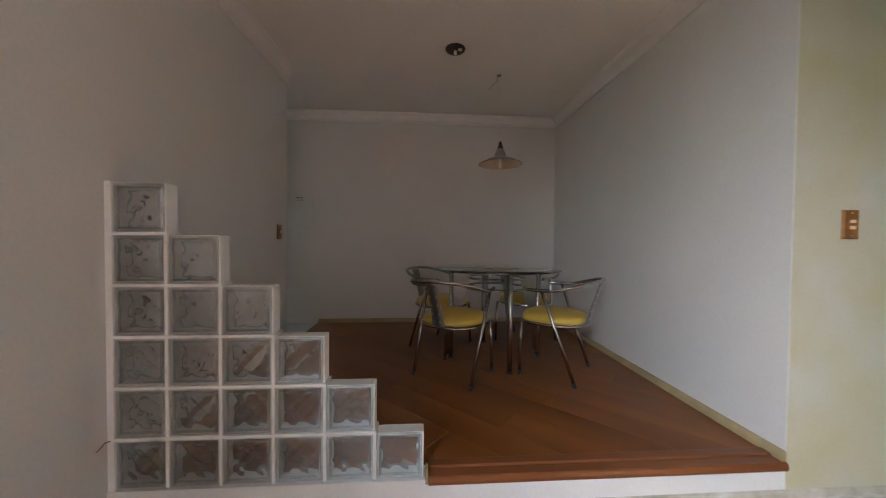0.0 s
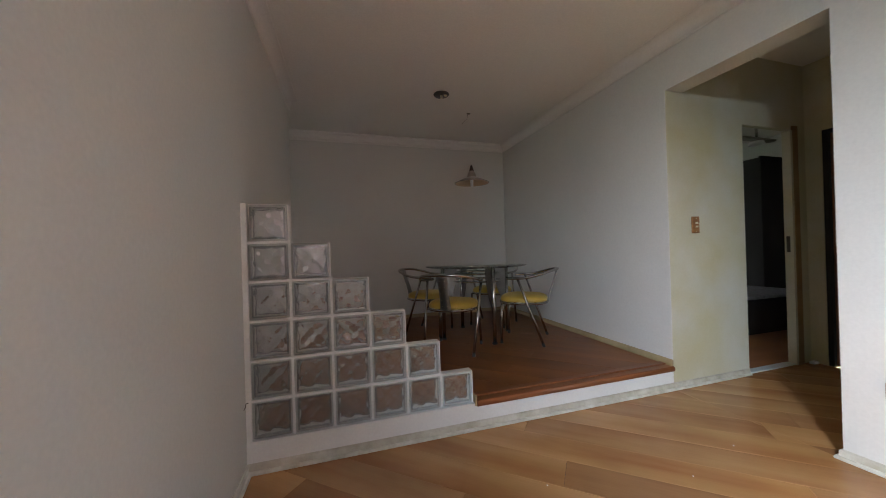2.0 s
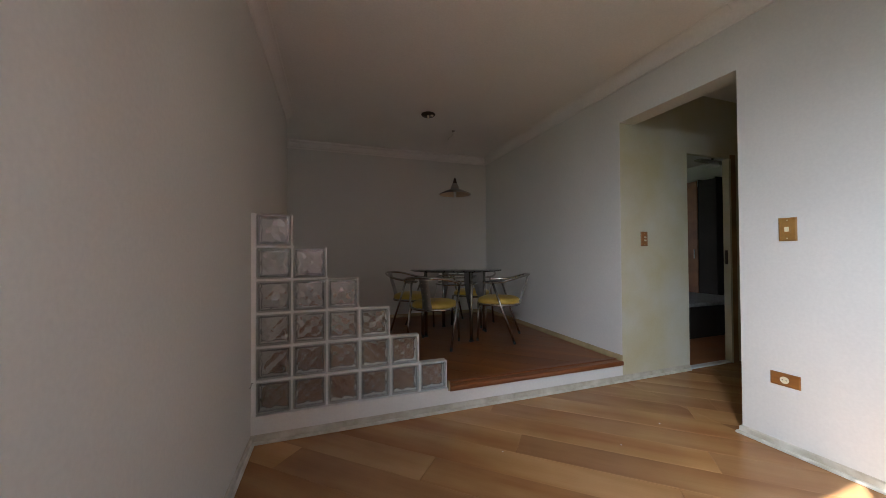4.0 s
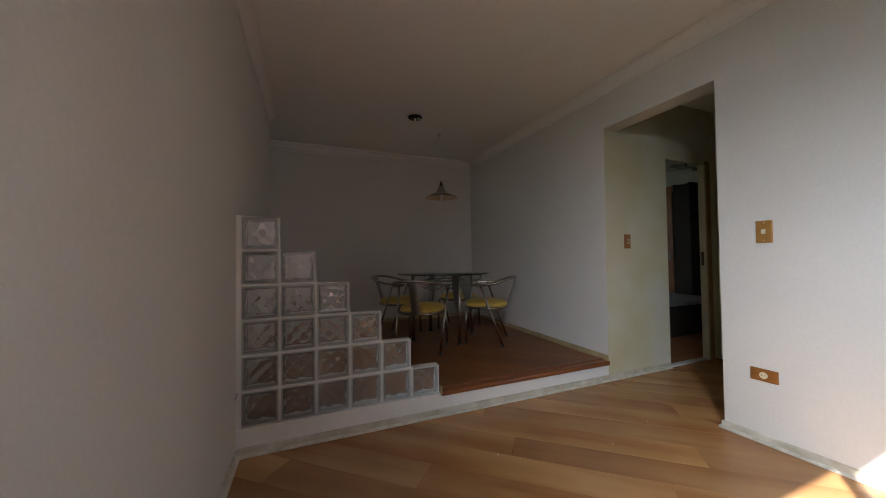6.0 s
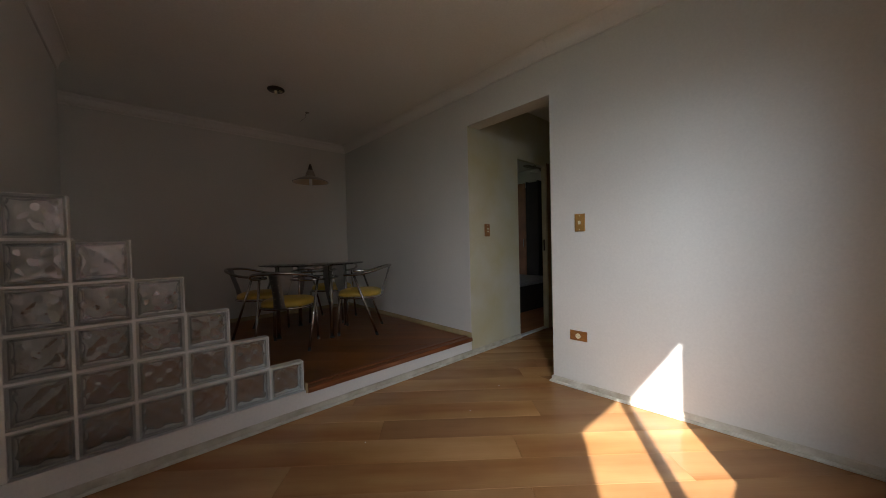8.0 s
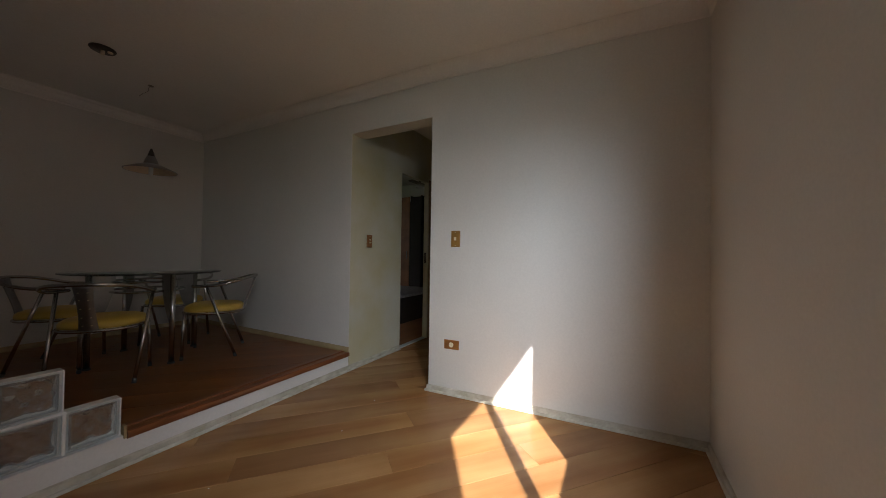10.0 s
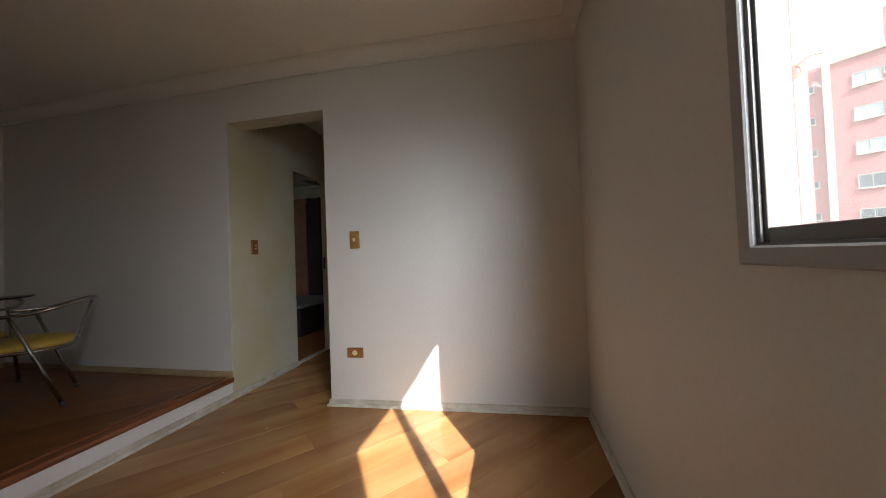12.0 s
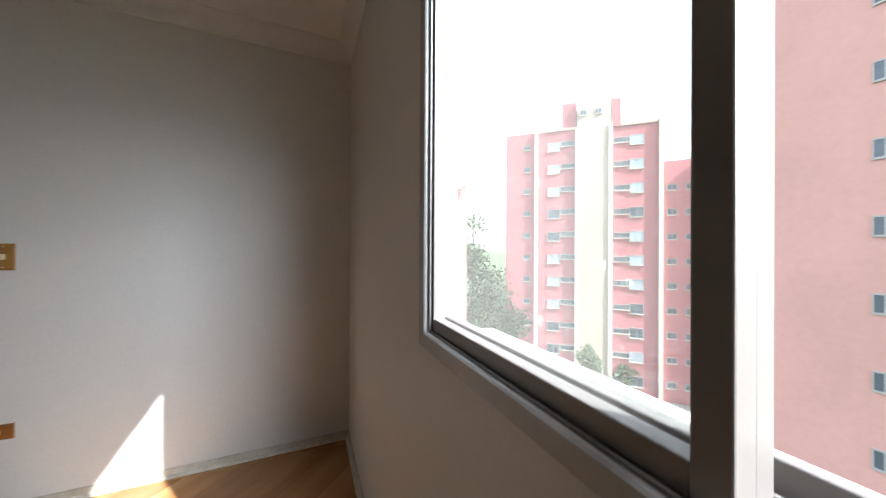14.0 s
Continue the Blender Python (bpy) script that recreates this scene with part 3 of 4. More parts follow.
part("side_joint", boxes(((0.0, 0.003, BZ), (BX + jw / 2, 0.083, BZ + BP * 6)), bevel=0.002), MORTAR, screen, "white grout joint along the wall")


# ---- dining table ----
def dining_table(cx, cy, turn):
    t = thing("dining_table", "round clear glass dining table on four steel legs", "table", pose(cx, cy, PF, 0, 0, turn))
    top, r = 0.745, 0.53
    bm = lathe(bmesh.new(), [(0, top - 0.01), (r - 0.003, top - 0.01), (r, top - 0.007), (r, top - 0.003), (r - 0.003, top), (0, top)], 64)
    g = part("tabletop", bm, TABLE_GLASS, t, "round clear glass top with a dark edge")
    g.visible_shadow = False
    for k in range(4):
        a = math.radians(90 * k)
        d, s = Vector((math.cos(a), math.sin(a), 0)), Vector((-math.sin(a), math.cos(a), 0))
        bm = bmesh.new()
        tube(bm, [d * 0.375, d * 0.375 + Vector((0, 0, top - 0.013))], 0.019, 12)
        leg = part("leg", bm, CHROME, t)
        prof = [(0.36, 0.30), (0.36, top - 0.014), (0.215, top - 0.014), (0.225, 0.60), (0.27, 0.45), (0.33, 0.33)]
        bm = bmesh.new()
        lo = [bm.verts.new(d * u + s * -0.004 + Vector((0, 0, z))) for u, z in prof]
        hi = [bm.verts.new(d * u + s * 0.004 + Vector((0, 0, z))) for u, z in prof]
        bm.faces.new(lo[::-1])
        bm.faces.new(hi)
        for i in range(len(prof)):
            bm.faces.new((lo[i], lo[(i + 1) % 6], hi[(i + 1) % 6], hi[i]))
        part("wing_plate", bm, PLATE, leg, "tapered steel plate under the glass")
        part("foot", lathe(bmesh.new(), [(0, 0), (0.026, 0), (0.026, 0.008), (0.021, 0.016), (0, 0.016)], 16, d * 0.375), RUBBER, leg)
        part("glass_pad", lathe(bmesh.new(), [(0, top - 0.015), (0.022, top - 0.015), (0.022, top - 0.0105), (0, top - 0.0105)], 16, d * 0.33), RUBBER, leg)
    for z, r in ((0.585, 0.25), (0.665, 0.235)):
        part("ring_rail", tube(bmesh.new(), [(r * math.cos(a), r * math.sin(a), z) for a in np.linspace(0, 2 * math.pi, 40, endpoint=False)], 0.009, 8, closed=True), CHROME, t)
    return t


dining_table(1.828, 1.397, 4)


# ---- chairs ----
def chair(m):
    c = thing("dining_chair", "tubular steel armchair with a round yellow vinyl seat", "chair", m, "chairs round the table")
    # seat cushion: squarish disc, domed
    def outline(k, z, n=36):
        pts = []
        for j in range(n):
            a = 2 * math.pi * j / n
            ca, sa = math.cos(a), math.sin(a)
            e = 0.72
            x = math.copysign(abs(ca) ** e, ca) * 0.225 * k
            y = math.copysign(abs(sa) ** e, sa) * (0.222 - 0.02 * (ca < 0) * -ca) * k
            pts.append((x, y, z))
        return pts
    bm = bmesh.new()
    rings = [[bm.verts.new(p) for p in outline(k, z)] for k, z in ((0.9, 0.395), (0.985, 0.398), (1.0, 0.41), (0.985, 0.425), (0.93, 0.440), (0.8, 0.452), (0.55, 0.459), (0.25, 0.461))]
    for a, b in zip(rings, rings[1:]):
        for i in range(36):
            bm.faces.new((a[i], a[(i + 1) % 36], b[(i + 1) % 36], b[i])).smooth = True
    bm.faces.new(rings[0][::-1])
    bm.faces.new(rings[-1]).smooth = True
    part("seat", bm, VINYL, c, "padded yellow vinyl seat")
    part("seat_rim", tube(bmesh.new(), [Vector(p) for p in outline(1.0, 0.385)], 0.011, 8, closed=True), CHROME, c, "steel tube under the seat")
    hoop = spline([(0.125, 0.245, 0.628), (0.05, 0.262, 0.628), (-0.06, 0.275, 0.635), (-0.17, 0.262, 0.662), (-0.265, 0.19, 0.69), (-0.318, 0.08, 0.70),
                   (-0.325, 0, 0.702), (-0.318, -0.08, 0.70), (-0.265, -0.19, 0.69), (-0.17, -0.262, 0.662), (-0.06, -0.275, 0.635), (0.05, -0.262, 0.628), (0.125, -0.245, 0.628)], 5)
    part("arm_hoop", tube(bmesh.new(), hoop, 0.0125, 10), CHROME, c, "bent steel tube back and armrests")
    for s in (1, -1):
        leg = part("rear_leg", tube(bmesh.new(), [(-0.195, 0.228 * s, 0.012), (-0.0875, 0.245 * s, 0.318), (0.02, 0.262 * s, 0.625)], 0.0115, 10), CHROME, c)
        part("foot_cap", tube(bmesh.new(), [(-0.199, 0.228 * s, 0.0), (-0.187, 0.2287 * s, 0.03)], 0.0135, 10), RUBBER, leg)
        leg = part("front_leg", tube(bmesh.new(), [(0.195, 0.205 * s, 0.012), (0.192, 0.198 * s, 0.25), (0.186, 0.19 * s, 0.385)], 0.0115, 10), CHROME, c)
        part("foot_cap", tube(bmesh.new(), [(0.195, 0.205 * s, 0.0), (0.195, 0.205 * s, 0.03)], 0.0135, 10), RUBBER, leg)
    # back plate, curved, with two rows of rivets
    rows = spline([(-0.318, 0, 0.695), (-0.29, 0, 0.60), (-0.25, 0, 0.48), (-0.225, 0, 0.375)], 4)
    bm = bmesh.new()
    grid = []
    for i, p in enumerate(rows):
        k = i / (len(rows) - 1)
        w = 0.052 - 0.010 * math.sin(math.pi * k)
        grid.append([bm.verts.new(p + Vector((0.012 * (abs(y) ** 2) + dx - 0.008, y * w, 0))) for dx in (0, 0.004) for y in (-1, -0.33, 0.33, 1)])
    for a, b in zip(grid, grid[1:]):
        for o in (0, 4):
            for q in range(3):
                bm.faces.new((a[o + q], a[o + q + 1], b[o + q + 1], b[o + q])).smooth = True
        bm.faces.new((a[0], b[0], b[4], a[4]))
        bm.faces.new((a[3], a[7], b[7], b[3]))
    for g in (grid[0], grid[-1]):
        for q in range(3):
            bm.faces.new((g[q], g[q + 1], g[q + 5], g[q + 4]))
    plate = part("back_plate", bm, PLATE, c, "curved riveted steel back plate")
    for i in (2, 4, 6, 8, 10):
        for y in (-0.022, 0.022):
            p = rows[i]
            part("rivet", tube(bmesh.new(), [(p.x - 0.0125, y, p.z), (p.x - 0.0005, y, p.z)], 0.0035, 6), CREAM, plate)
    return c


first_chair = chair(pose(1.455, 1.044, PF, 0, 0, 54))
for x, y, a in ((2.207, 1.065, 142), (1.40, 1.745, -36), (2.22, 1.827, 223)):
    copy_thing(first_chair, pose(x, y, PF, 0, 0, a))

# ---- pendant lamp, ceiling box and hook ----
lamp = thing("pendant_lamp", "wide cone pendant lamp with a cream inside", "lamp", pose(1.912, 1.63, 0))
part("shade", lathe(bmesh.new(), [(0.195, 1.838), (0.196, 1.843), (0.11, 1.885), (0.055, 1.905), (0.05, 1.90), (0.11, 1.878), (0.19, 1.839), (0.195, 1.838)], 48), LAMP_OUT, lamp, "flared grey metal shade")
part("shade_lining", lathe(bmesh.new(), [(0.188, 1.8385), (0.11, 1.8765), (0.05, 1.8985), (0.0, 1.899)], 48), LAMP_IN, lamp, "cream enamelled inside of the shade")
part("neck", lathe(bmesh.new(), [(0.056, 1.904), (0.046, 1.94), (0.032, 1.972), (0.028, 1.978), (0.0, 1.979)], 32), LAMP_OUT, lamp, "conical grey lamp neck")
part("cap", lathe(bmesh.new(), [(0.029, 1.976), (0.025, 1.99), (0.013, 2.03), (0.007, 2.048), (0.0, 2.05)], 24), DARK, lamp, "dark pointed cap")
part("bulb", lathe(bmesh.new(), [(0.0, 1.80), (0.013, 1.803), (0.017, 1.815), (0.017, 1.895), (0, 1.895)], 20), BULB, lamp, "unlit white bulb")
part("cord", tube(bmesh.new(), [(0, 0, 2.045), (-0.01, -0.01, 2.35), (-0.022, -0.02, 2.635)], 0.0006, 6), CEIL, lamp, "thin pale hanging cord")
hook = thing("ceiling_hook", "small metal ceiling hook with a loose wire", "hook", pose(1.888, 1.61, H))
part("hook_plate", lathe(bmesh.new(), [(0, 0), (0.022, 0), (0.02, -0.006), (0.006, -0.012), (0, -0.012)], 20), LAMP_OUT, hook)
part("loose_wire", tube(bmesh.new(), spline([(0, 0, -0.01), (-0.02, -0.01, -0.03), (-0.03, -0.03, -0.07), (-0.07, -0.03, -0.11), (-0.10, -0.05, -0.15)], 5), 0.0016, 6), CABLE, hook, "thin curled electric wire")
rose = thing("ceiling_lamp_base", "round dark metal ceiling lamp base without a shade", "ceiling lamp", pose(1.455, 1.235, H))
part("base_plate", lathe(bmesh.new(), [(0, 0), (0.075, 0), (0.077, -0.006), (0.07, -0.014), (0.0, -0.016)], 40), DARK, rose, "dark round base plate")
part("lamp_socket", tube(bmesh.new(), [(0.0, 0, -0.014), (0.0, 0, -0.045)], 0.012, 14), CREAM, rose, "pale lamp socket")
part("terminal", boxes(((0.02, -0.035, -0.028), (0.05, -0.015, -0.014)), bevel=0.003), CREAM, rose)


# ---- switches and outlets ----
def wall_plate(name, label, m, w, h, mat, outlet=False, double=False):
    """A bevelled plate on a wall; local -y points into the room."""
    t = thing(name, label, "electrical outlet" if outlet else "light switch", m)
    bm = bmesh.new()
    prof = [(w / 2, h / 2, 0), (w / 2, h / 2, -0.006), (w / 2 - 0.005, h / 2 - 0.005, -0.010)]
    rings = [[bm.verts.new((sx * a, y, sz * b)) for sx, sz in ((-1, -1), (1, -1), (1, 1), (-1, 1))] for a, b, y in prof]
    for a, b in zip(rings, rings[1:]):
        for i in range(4):
            bm.faces.new((a[i], a[(i + 1) % 4], b[(i + 1) % 4], b[i]))
    bm.faces.new(rings[0][::-1])
    bm.faces.new(rings[-1])
    part("cover_plate", bm, mat, t)
    if outlet:
        face = part("socket_face", tube(bmesh.new(), [(0, -0.009, 0), (0, -0.0135, 0)], 0.019, 20), CREAM, t, "round cream socket")
        for x in (-0.008, 0.008):
            part("socket_hole", tube(bmesh.new(), [(x, -0.0130, 0), (x, -0.0142, 0)], 0.0025, 8), DARK, face)
    else:
        for z in ((-0.014, 0.014) if double else (0,)):
            rk = part("rocker_frame", boxes(((-0.014, -0.0125, z - 0.019), (0.014, -0.0095, z + 0.019)) if not double else ((-0.017, -0.0125, z - 0.011), (0.017, -0.0095, z + 0.011)), bevel=0.001), mat, t)
            part("rocker", boxes(((-0.009, -0.018, z - 0.013), (0.009, -0.012, z + 0.013)) if not double else ((-0.012, -0.017, z - 0.007), (0.012, -0.012, z + 0.007)), bevel=0.0015), CREAM, rk, "cream switch rocker")
    for z in (-h / 2 + 0.014, h / 2 - 0.014) if not outlet else ():
        part("screw", tube(bmesh.new(), [(0, -0.0095, z), (0, -0.0115, z)], 0.003, 8), CREAM, t)
    return t


wall_plate("light_switch", "golden brown wooden light switch plate with cream rocker", pose(W + 0.0095, -1.095, 1.228, 0, 0, -87.6), 0.075, 0.128, SWITCH_G)
wall_plate("power_outlet", "brown wooden outlet plate with a round cream socket", pose(W + 0.0085, -1.072, 0.394, 0, 0, -87.6), 0.125, 0.072, SWITCH_W, outlet=True)
wall_plate("light_switch", "dark brown wooden switch plate on the hall wall", pose(3.083, 0, 1.225, 0, 0, 0), 0.075, 0.128, SWITCH_W, double=True)
wall_plate("light_switch", "brown wooden switch plate beside the kitchen passage", pose(0, 1.545, 1.205, 0, 0, 90), 0.075, 0.124, SWITCH_W)

stub = thing("wire_stub", "short dark wire end poking out beside the blocks", "wire", pose(0.012, 0.0, 0.352))
part("wire", tube(bmesh.new(), spline([(0, 0.004, 0), (-0.006, -0.012, 0.004), (-0.004, -0.03, -0.004), (-0.008, -0.045, -0.012)], 4), 0.0018, 6), DARK, stub)

rf = random.Random(8)
for k in range(4):
    x, y = ((2.02, -0.72), (1.35, -0.55), (2.45, -0.62), (1.1, -0.98))[k]
    bm = bmesh.new()
    n = 6
    vs = [bm.verts.new((rf.uniform(0.6, 1) * 0.0042 * math.cos(6.283 * q / n), rf.uniform(0.6, 1) * 0.003 * math.sin(6.283 * q / n), 0.0022)) for q in range(n)]
    top = bm.faces.new(vs)
    ext = bmesh.ops.extrude_face_region(bm, geom=[top])
    bmesh.ops.translate(bm, vec=(0, 0, -0.0016), verts=[v for v in ext["geom"] if isinstance(v, bmesh.types.BMVert)])
    solid("paint_fleck", bm, MORTAR, "tiny white paint fleck lying on the floor boards", "paint fleck", group="flecks on the floor", m=pose(x, y, 0.0, 0, 0, rf.uniform(0, 180)))

# electrical panel on the passage wall
panel = thing("electrical_panel", "flush white electrical panel cover with vent slots", "electrical panel", pose(-0.215, BACK, 1.50))
part("panel_door", boxes(((-0.165, -0.006, -0.19), (0.165, 0.001, 0.19)), bevel=0.002), WALL, panel)
part("panel_rail", boxes(((-0.175, -0.009, -0.215), (0.175, 0.001, -0.20)), bevel=0.002), WALL, panel)
for z in (0.10, 0.115, 0.13):
    part("vent_slot", boxes(((-0.03, -0.0075, z - 0.002), (0.05, -0.0055, z + 0.002))), DARK, panel)

# bedroom doorway: frame and what shows in the dark room
door = thing("door_1", "narrow open bedroom doorway with a worn wooden frame", "door frame", kind="structure")
part("jamb", boxes(((4.222, -0.012, 0), (4.25, 0.05, 2.04)), bevel=0.003), HALL, door)
part("architrave", boxes(((4.25, -0.014, 0), (4.32, 0.0, 2.08)), bevel=0.003), DOOR_W, door, "worn brown wooden architrave")
part("strike_plate", boxes(((4.2195, 0.01, 0.98), (4.2225, 0.035, 1.12)), bevel=0.0008), DARK, door)
part("threshold", boxes(((3.64, 0.0, -0.02), (4.222, 0.06, 0.012)), bevel=0.003), TILE, door, "pale stone threshold")
# inside the dark frame, leaf and pale strip stand in for the open room beyond
end_door = thing("door_2", "dark wooden doorway filled by a leaf and pale strip for the room beyond", "door", pose(4.44, 0, 0), kind="structure")
part("door_leaf", boxes(((0.03, -0.76, 0.008), (0.065, -0.147, 1.985)), bevel=0.003), ROBE_T, end_door, "dark reddish brown leaf standing in for the room beyond")
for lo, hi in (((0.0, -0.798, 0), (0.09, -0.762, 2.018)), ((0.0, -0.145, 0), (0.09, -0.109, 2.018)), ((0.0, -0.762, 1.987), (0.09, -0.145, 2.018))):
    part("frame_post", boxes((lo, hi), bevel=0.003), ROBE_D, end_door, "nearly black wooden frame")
# pale strip added for a bright spot seen through the doorway
part("pale_strip", boxes(((0.022, -0.24, 1.02), (0.029, -0.165, 1.62)), bevel=0.002), OUT_BLIND, end_door, "pale strip standing in for the bright spot beyond")
part("door_handle", tube(bmesh.new(), [(0.03, -0.70, 1.03), (-0.02, -0.70, 1.03), (-0.025, -0.60, 1.03)], 0.008, 8), CHROME, end_door)
stop = thing("door_stop", "small pale stone block on the hall floor", "door stop", pose(4.395, -0.035, 0.0))
part("stone_block", boxes(((-0.03, -0.02, 0.0), (0.03, 0.015, 0.022)), bevel=0.003), MORTAR, stop)
robe = thing("wardrobe", "tall brown wooden wardrobe with a black panel for its shaded open section", "wardrobe", pose(6.58, 1.18, 0))
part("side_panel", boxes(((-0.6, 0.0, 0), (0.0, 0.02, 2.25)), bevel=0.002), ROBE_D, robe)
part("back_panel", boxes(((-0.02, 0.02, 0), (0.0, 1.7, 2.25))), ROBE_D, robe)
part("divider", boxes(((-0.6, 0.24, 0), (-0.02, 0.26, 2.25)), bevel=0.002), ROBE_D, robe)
# nearly black panel stands in for the shade inside the open section
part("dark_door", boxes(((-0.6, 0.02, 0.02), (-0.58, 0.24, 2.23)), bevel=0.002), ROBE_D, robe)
for k in range(2):
    d = part("wardrobe_door", boxes(((-0.62, 0.265 + 0.57 * k, 0.05), (-0.6, 0.825 + 0.57 * k, 2.23)), bevel=0.003), ROBE_T, robe, "brown wooden door")
    part("handle", boxes(((-0.64, 0.30 + 0.57 * k, 1.0), (-0.62, 0.315 + 0.57 * k, 1.15)), bevel=0.003), CHROME, d)
bed = thing("bed", "low dark bed with a pale striped cover", "bed", pose(4.75, 0.75, 0))
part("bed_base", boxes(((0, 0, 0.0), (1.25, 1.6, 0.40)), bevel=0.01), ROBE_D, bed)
part("bedcover", boxes(((-0.01, -0.01, 0.402), (1.26, 1.61, 0.455)), bevel=0.02), CLOTH, bed, "pale striped cover")
fan = thing("bedroom_ceiling_lamp", "small pale ceiling lamp with metal arms", "ceiling lamp", pose(5.86, 1.15, H))
part("stem", tube(bmesh.new(), [(0, 0, 0), (0, 0, -0.16)], 0.015, 10), CHROME, fan)
part("arm", boxes(((-0.32, -0.05, -0.19), (0.32, 0.05, -0.16)), bevel=0.008), LAMP_OUT, fan)
part("shade", lathe(bmesh.new(), [(0, -0.19), (0.07, -0.2), (0.09, -0.25), (0.085, -0.25), (0.06, -0.21), (0, -0.2)], 20), BULB, fan)


# ---- outside: ground, apartment blocks, tree, cars ----
GZ = -15.0
bm = bmesh.new()
bmesh.ops.create_grid(bm, x_segments=2, y_segments=2, size=2500, matrix=Matrix.Translation((0, 0, GZ)))
structure("ground", bm, GRASS, "grass and planted ground between the buildings", "ground")
structure("parking", boxes(((9.0, -40, GZ - 0.2), (25.5, -20.6, GZ + 0.02))), ASPHALT, "grey asphalt parking area below", "road")
FU = Vector((0.68, 0.733, 0)).normalized()        # along the far facade
FN = Vector((-FU.y, FU.x, 0))                     # its outward normal, towards the room
FM = Matrix(((FU.x, -FN.x, 0, 29.5), (FU.y, -FN.y, 0, -32.0), (0, 0, 1, 0), (0, 0, 0, 1)))   # local x along, y inwards
block = thing("apartment_building", "red and cream ten storey apartment building with pilasters", "building", FM)


def bwall(name, lo, hi, mat, label=""):
    return part(name, boxes((lo, hi)), mat, block, label)


bwall("wall", (5.35, 0, GZ), (9.2, 12, 15.5), RED)
bwall("wall", (1.0, 0.05, GZ), (5.35, 12, 15.4), RED)
bwall("wall", (-7.2, 0.05, GZ), (-2.6, 12, 15.2), RED)
bwall("wall", (-11.3, 0.5, GZ), (-7.2, 12, 11.0), RED)
bwall("stair_tower", (-2.6, -0.15, GZ), (1.0, 12, 18.4), BEIGE, "cream rendered stair tower")
for u in (5.55, 1.0, -2.5, -7.35, -11.3):
    bwall("pilaster", (u - 0.2, -0.3, GZ), (u + 0.2, 0.6, 15.5 if u > -9 else 11.2), PALE, "pale cream vertical pilaster")
bwall("roof_tank", (1.05, 0.2, 15.4), (2.65, 6, 18.6), RED, "red rooftop tank housing")
bwall("roof_tank", (-3.5, -0.2, 15.2), (-2.62, 6, 18.3), RED, "red rooftop tank housing")
bwall("parapet", (1.2, -0.1, 15.4), (5.35, 0.2, 15.65), BEIGE)
bwall("parapet", (-7.1, -0.1, 15.2), (-3.5, 0.2, 15.45), BEIGE)


def far_window(u, z, w, h, y=0.0, blind=OUT_BLIND, bars=1):
    fr = boxes(((u - w / 2 - 0.06, y - 0.07, z - 0.06), (u + w / 2 + 0.06, y + 0.04, z)), ((u - w / 2 - 0.06, y - 0.05, z + h), (u + w / 2 + 0.06, y + 0.04, z + h + 0.06)),
               ((u - w / 2 - 0.06, y - 0.05, z), (u - w / 2, y + 0.04, z + h)), ((u + w / 2, y - 0.05, z), (u + w / 2 + 0.06, y + 0.04, z + h)),
               *[((u - w / 2 + w * k / (bars + 1) - 0.025, y - 0.04, z), (u - w / 2 + w * k / (bars + 1) + 0.025, y + 0.04, z + h)) for k in range(1, bars + 1)])
    f = part("window", fr, OUT_FRAME, block)
    part("pane", boxes(((u - w / 2, y - 0.015, z), (u + w / 2, y + 0.02, z + h))), blind, f)
    part("sill", boxes(((u - w / 2 - 0.1, y - 0.13, z - 0.11), (u + w / 2 + 0.1, y + 0.04, z - 0.062))), PALE, f, "pale window sill")


rng = random.Random(4)
for s in range(11):
    z = 13.1 - 2.66 * s
    if z < GZ + 1:
        break
    glassy = lambda: OUT_BLIND if rng.random() < 0.55 else OUT_GLASS
    far_window(3.55, z, 1.3, 0.95, 0.03, glassy())
    far_window(1.95, z + 0.5, 1.5, 0.5, 0.03, OUT_GLASS, 4)
    far_window(-3.65, z + 0.3, 1.5, 0.5, 0.03, OUT_GLASS, 4)
    far_window(-5.1, z - 0.05, 1.25, 1.0, 0.03, glassy())
    far_window(6.65, z + 0.4, 0.7, 0.5, -0.02, OUT_GLASS)
    if s > 1:
        far_window(-8.5, z + 0.1, 0.8, 0.55, 0.48, OUT_GLASS)
        far_window(-10.2, z + 0.1, 0.8, 0.55, 0.48, OUT_GLASS)
for u in (0.34, -1.22):
    far_window(u, 16.9, 0.6, 0.5, -0.18, OUT_GLASS)

near = thing("apartment_building", "pink rendered apartment block with small windows close by", "building", pose(0, 0, 0))
part("wall", boxes(((-7.0, -34, GZ), (8.9, -20.5, 14.4))), PINK, near)
part("roof", boxes(((-7.3, -34.3, 14.4), (9.2, -20.2, 14.8))), BEIGE, near)
for s in range(10):
    for x in (5.24, 1.6, -2.0):
        z = 4.53 + 2.66 * (s - 6)
        f = part("window", boxes(((x - 0.28, -20.56, z - 0.08), (x + 0.28, -20.44, z)), ((x - 0.28, -20.54, z + 0.6), (x + 0.28, -20.44, z + 0.66)),
                                 ((x - 0.28, -20.54, z), (x - 0.24, -20.44, z + 0.6)), ((x + 0.24, -20.54, z), (x + 0.28, -20.44, z + 0.6)),
                                 ((x - 0.02, -20.53, z), (x + 0.02, -20.44, z + 0.6))), OUT_FRAME, near)
        part("pane", boxes(((x - 0.24, -20.50, z), (x + 0.24, -20.46, z + 0.6))), OUT_GLASS, f)


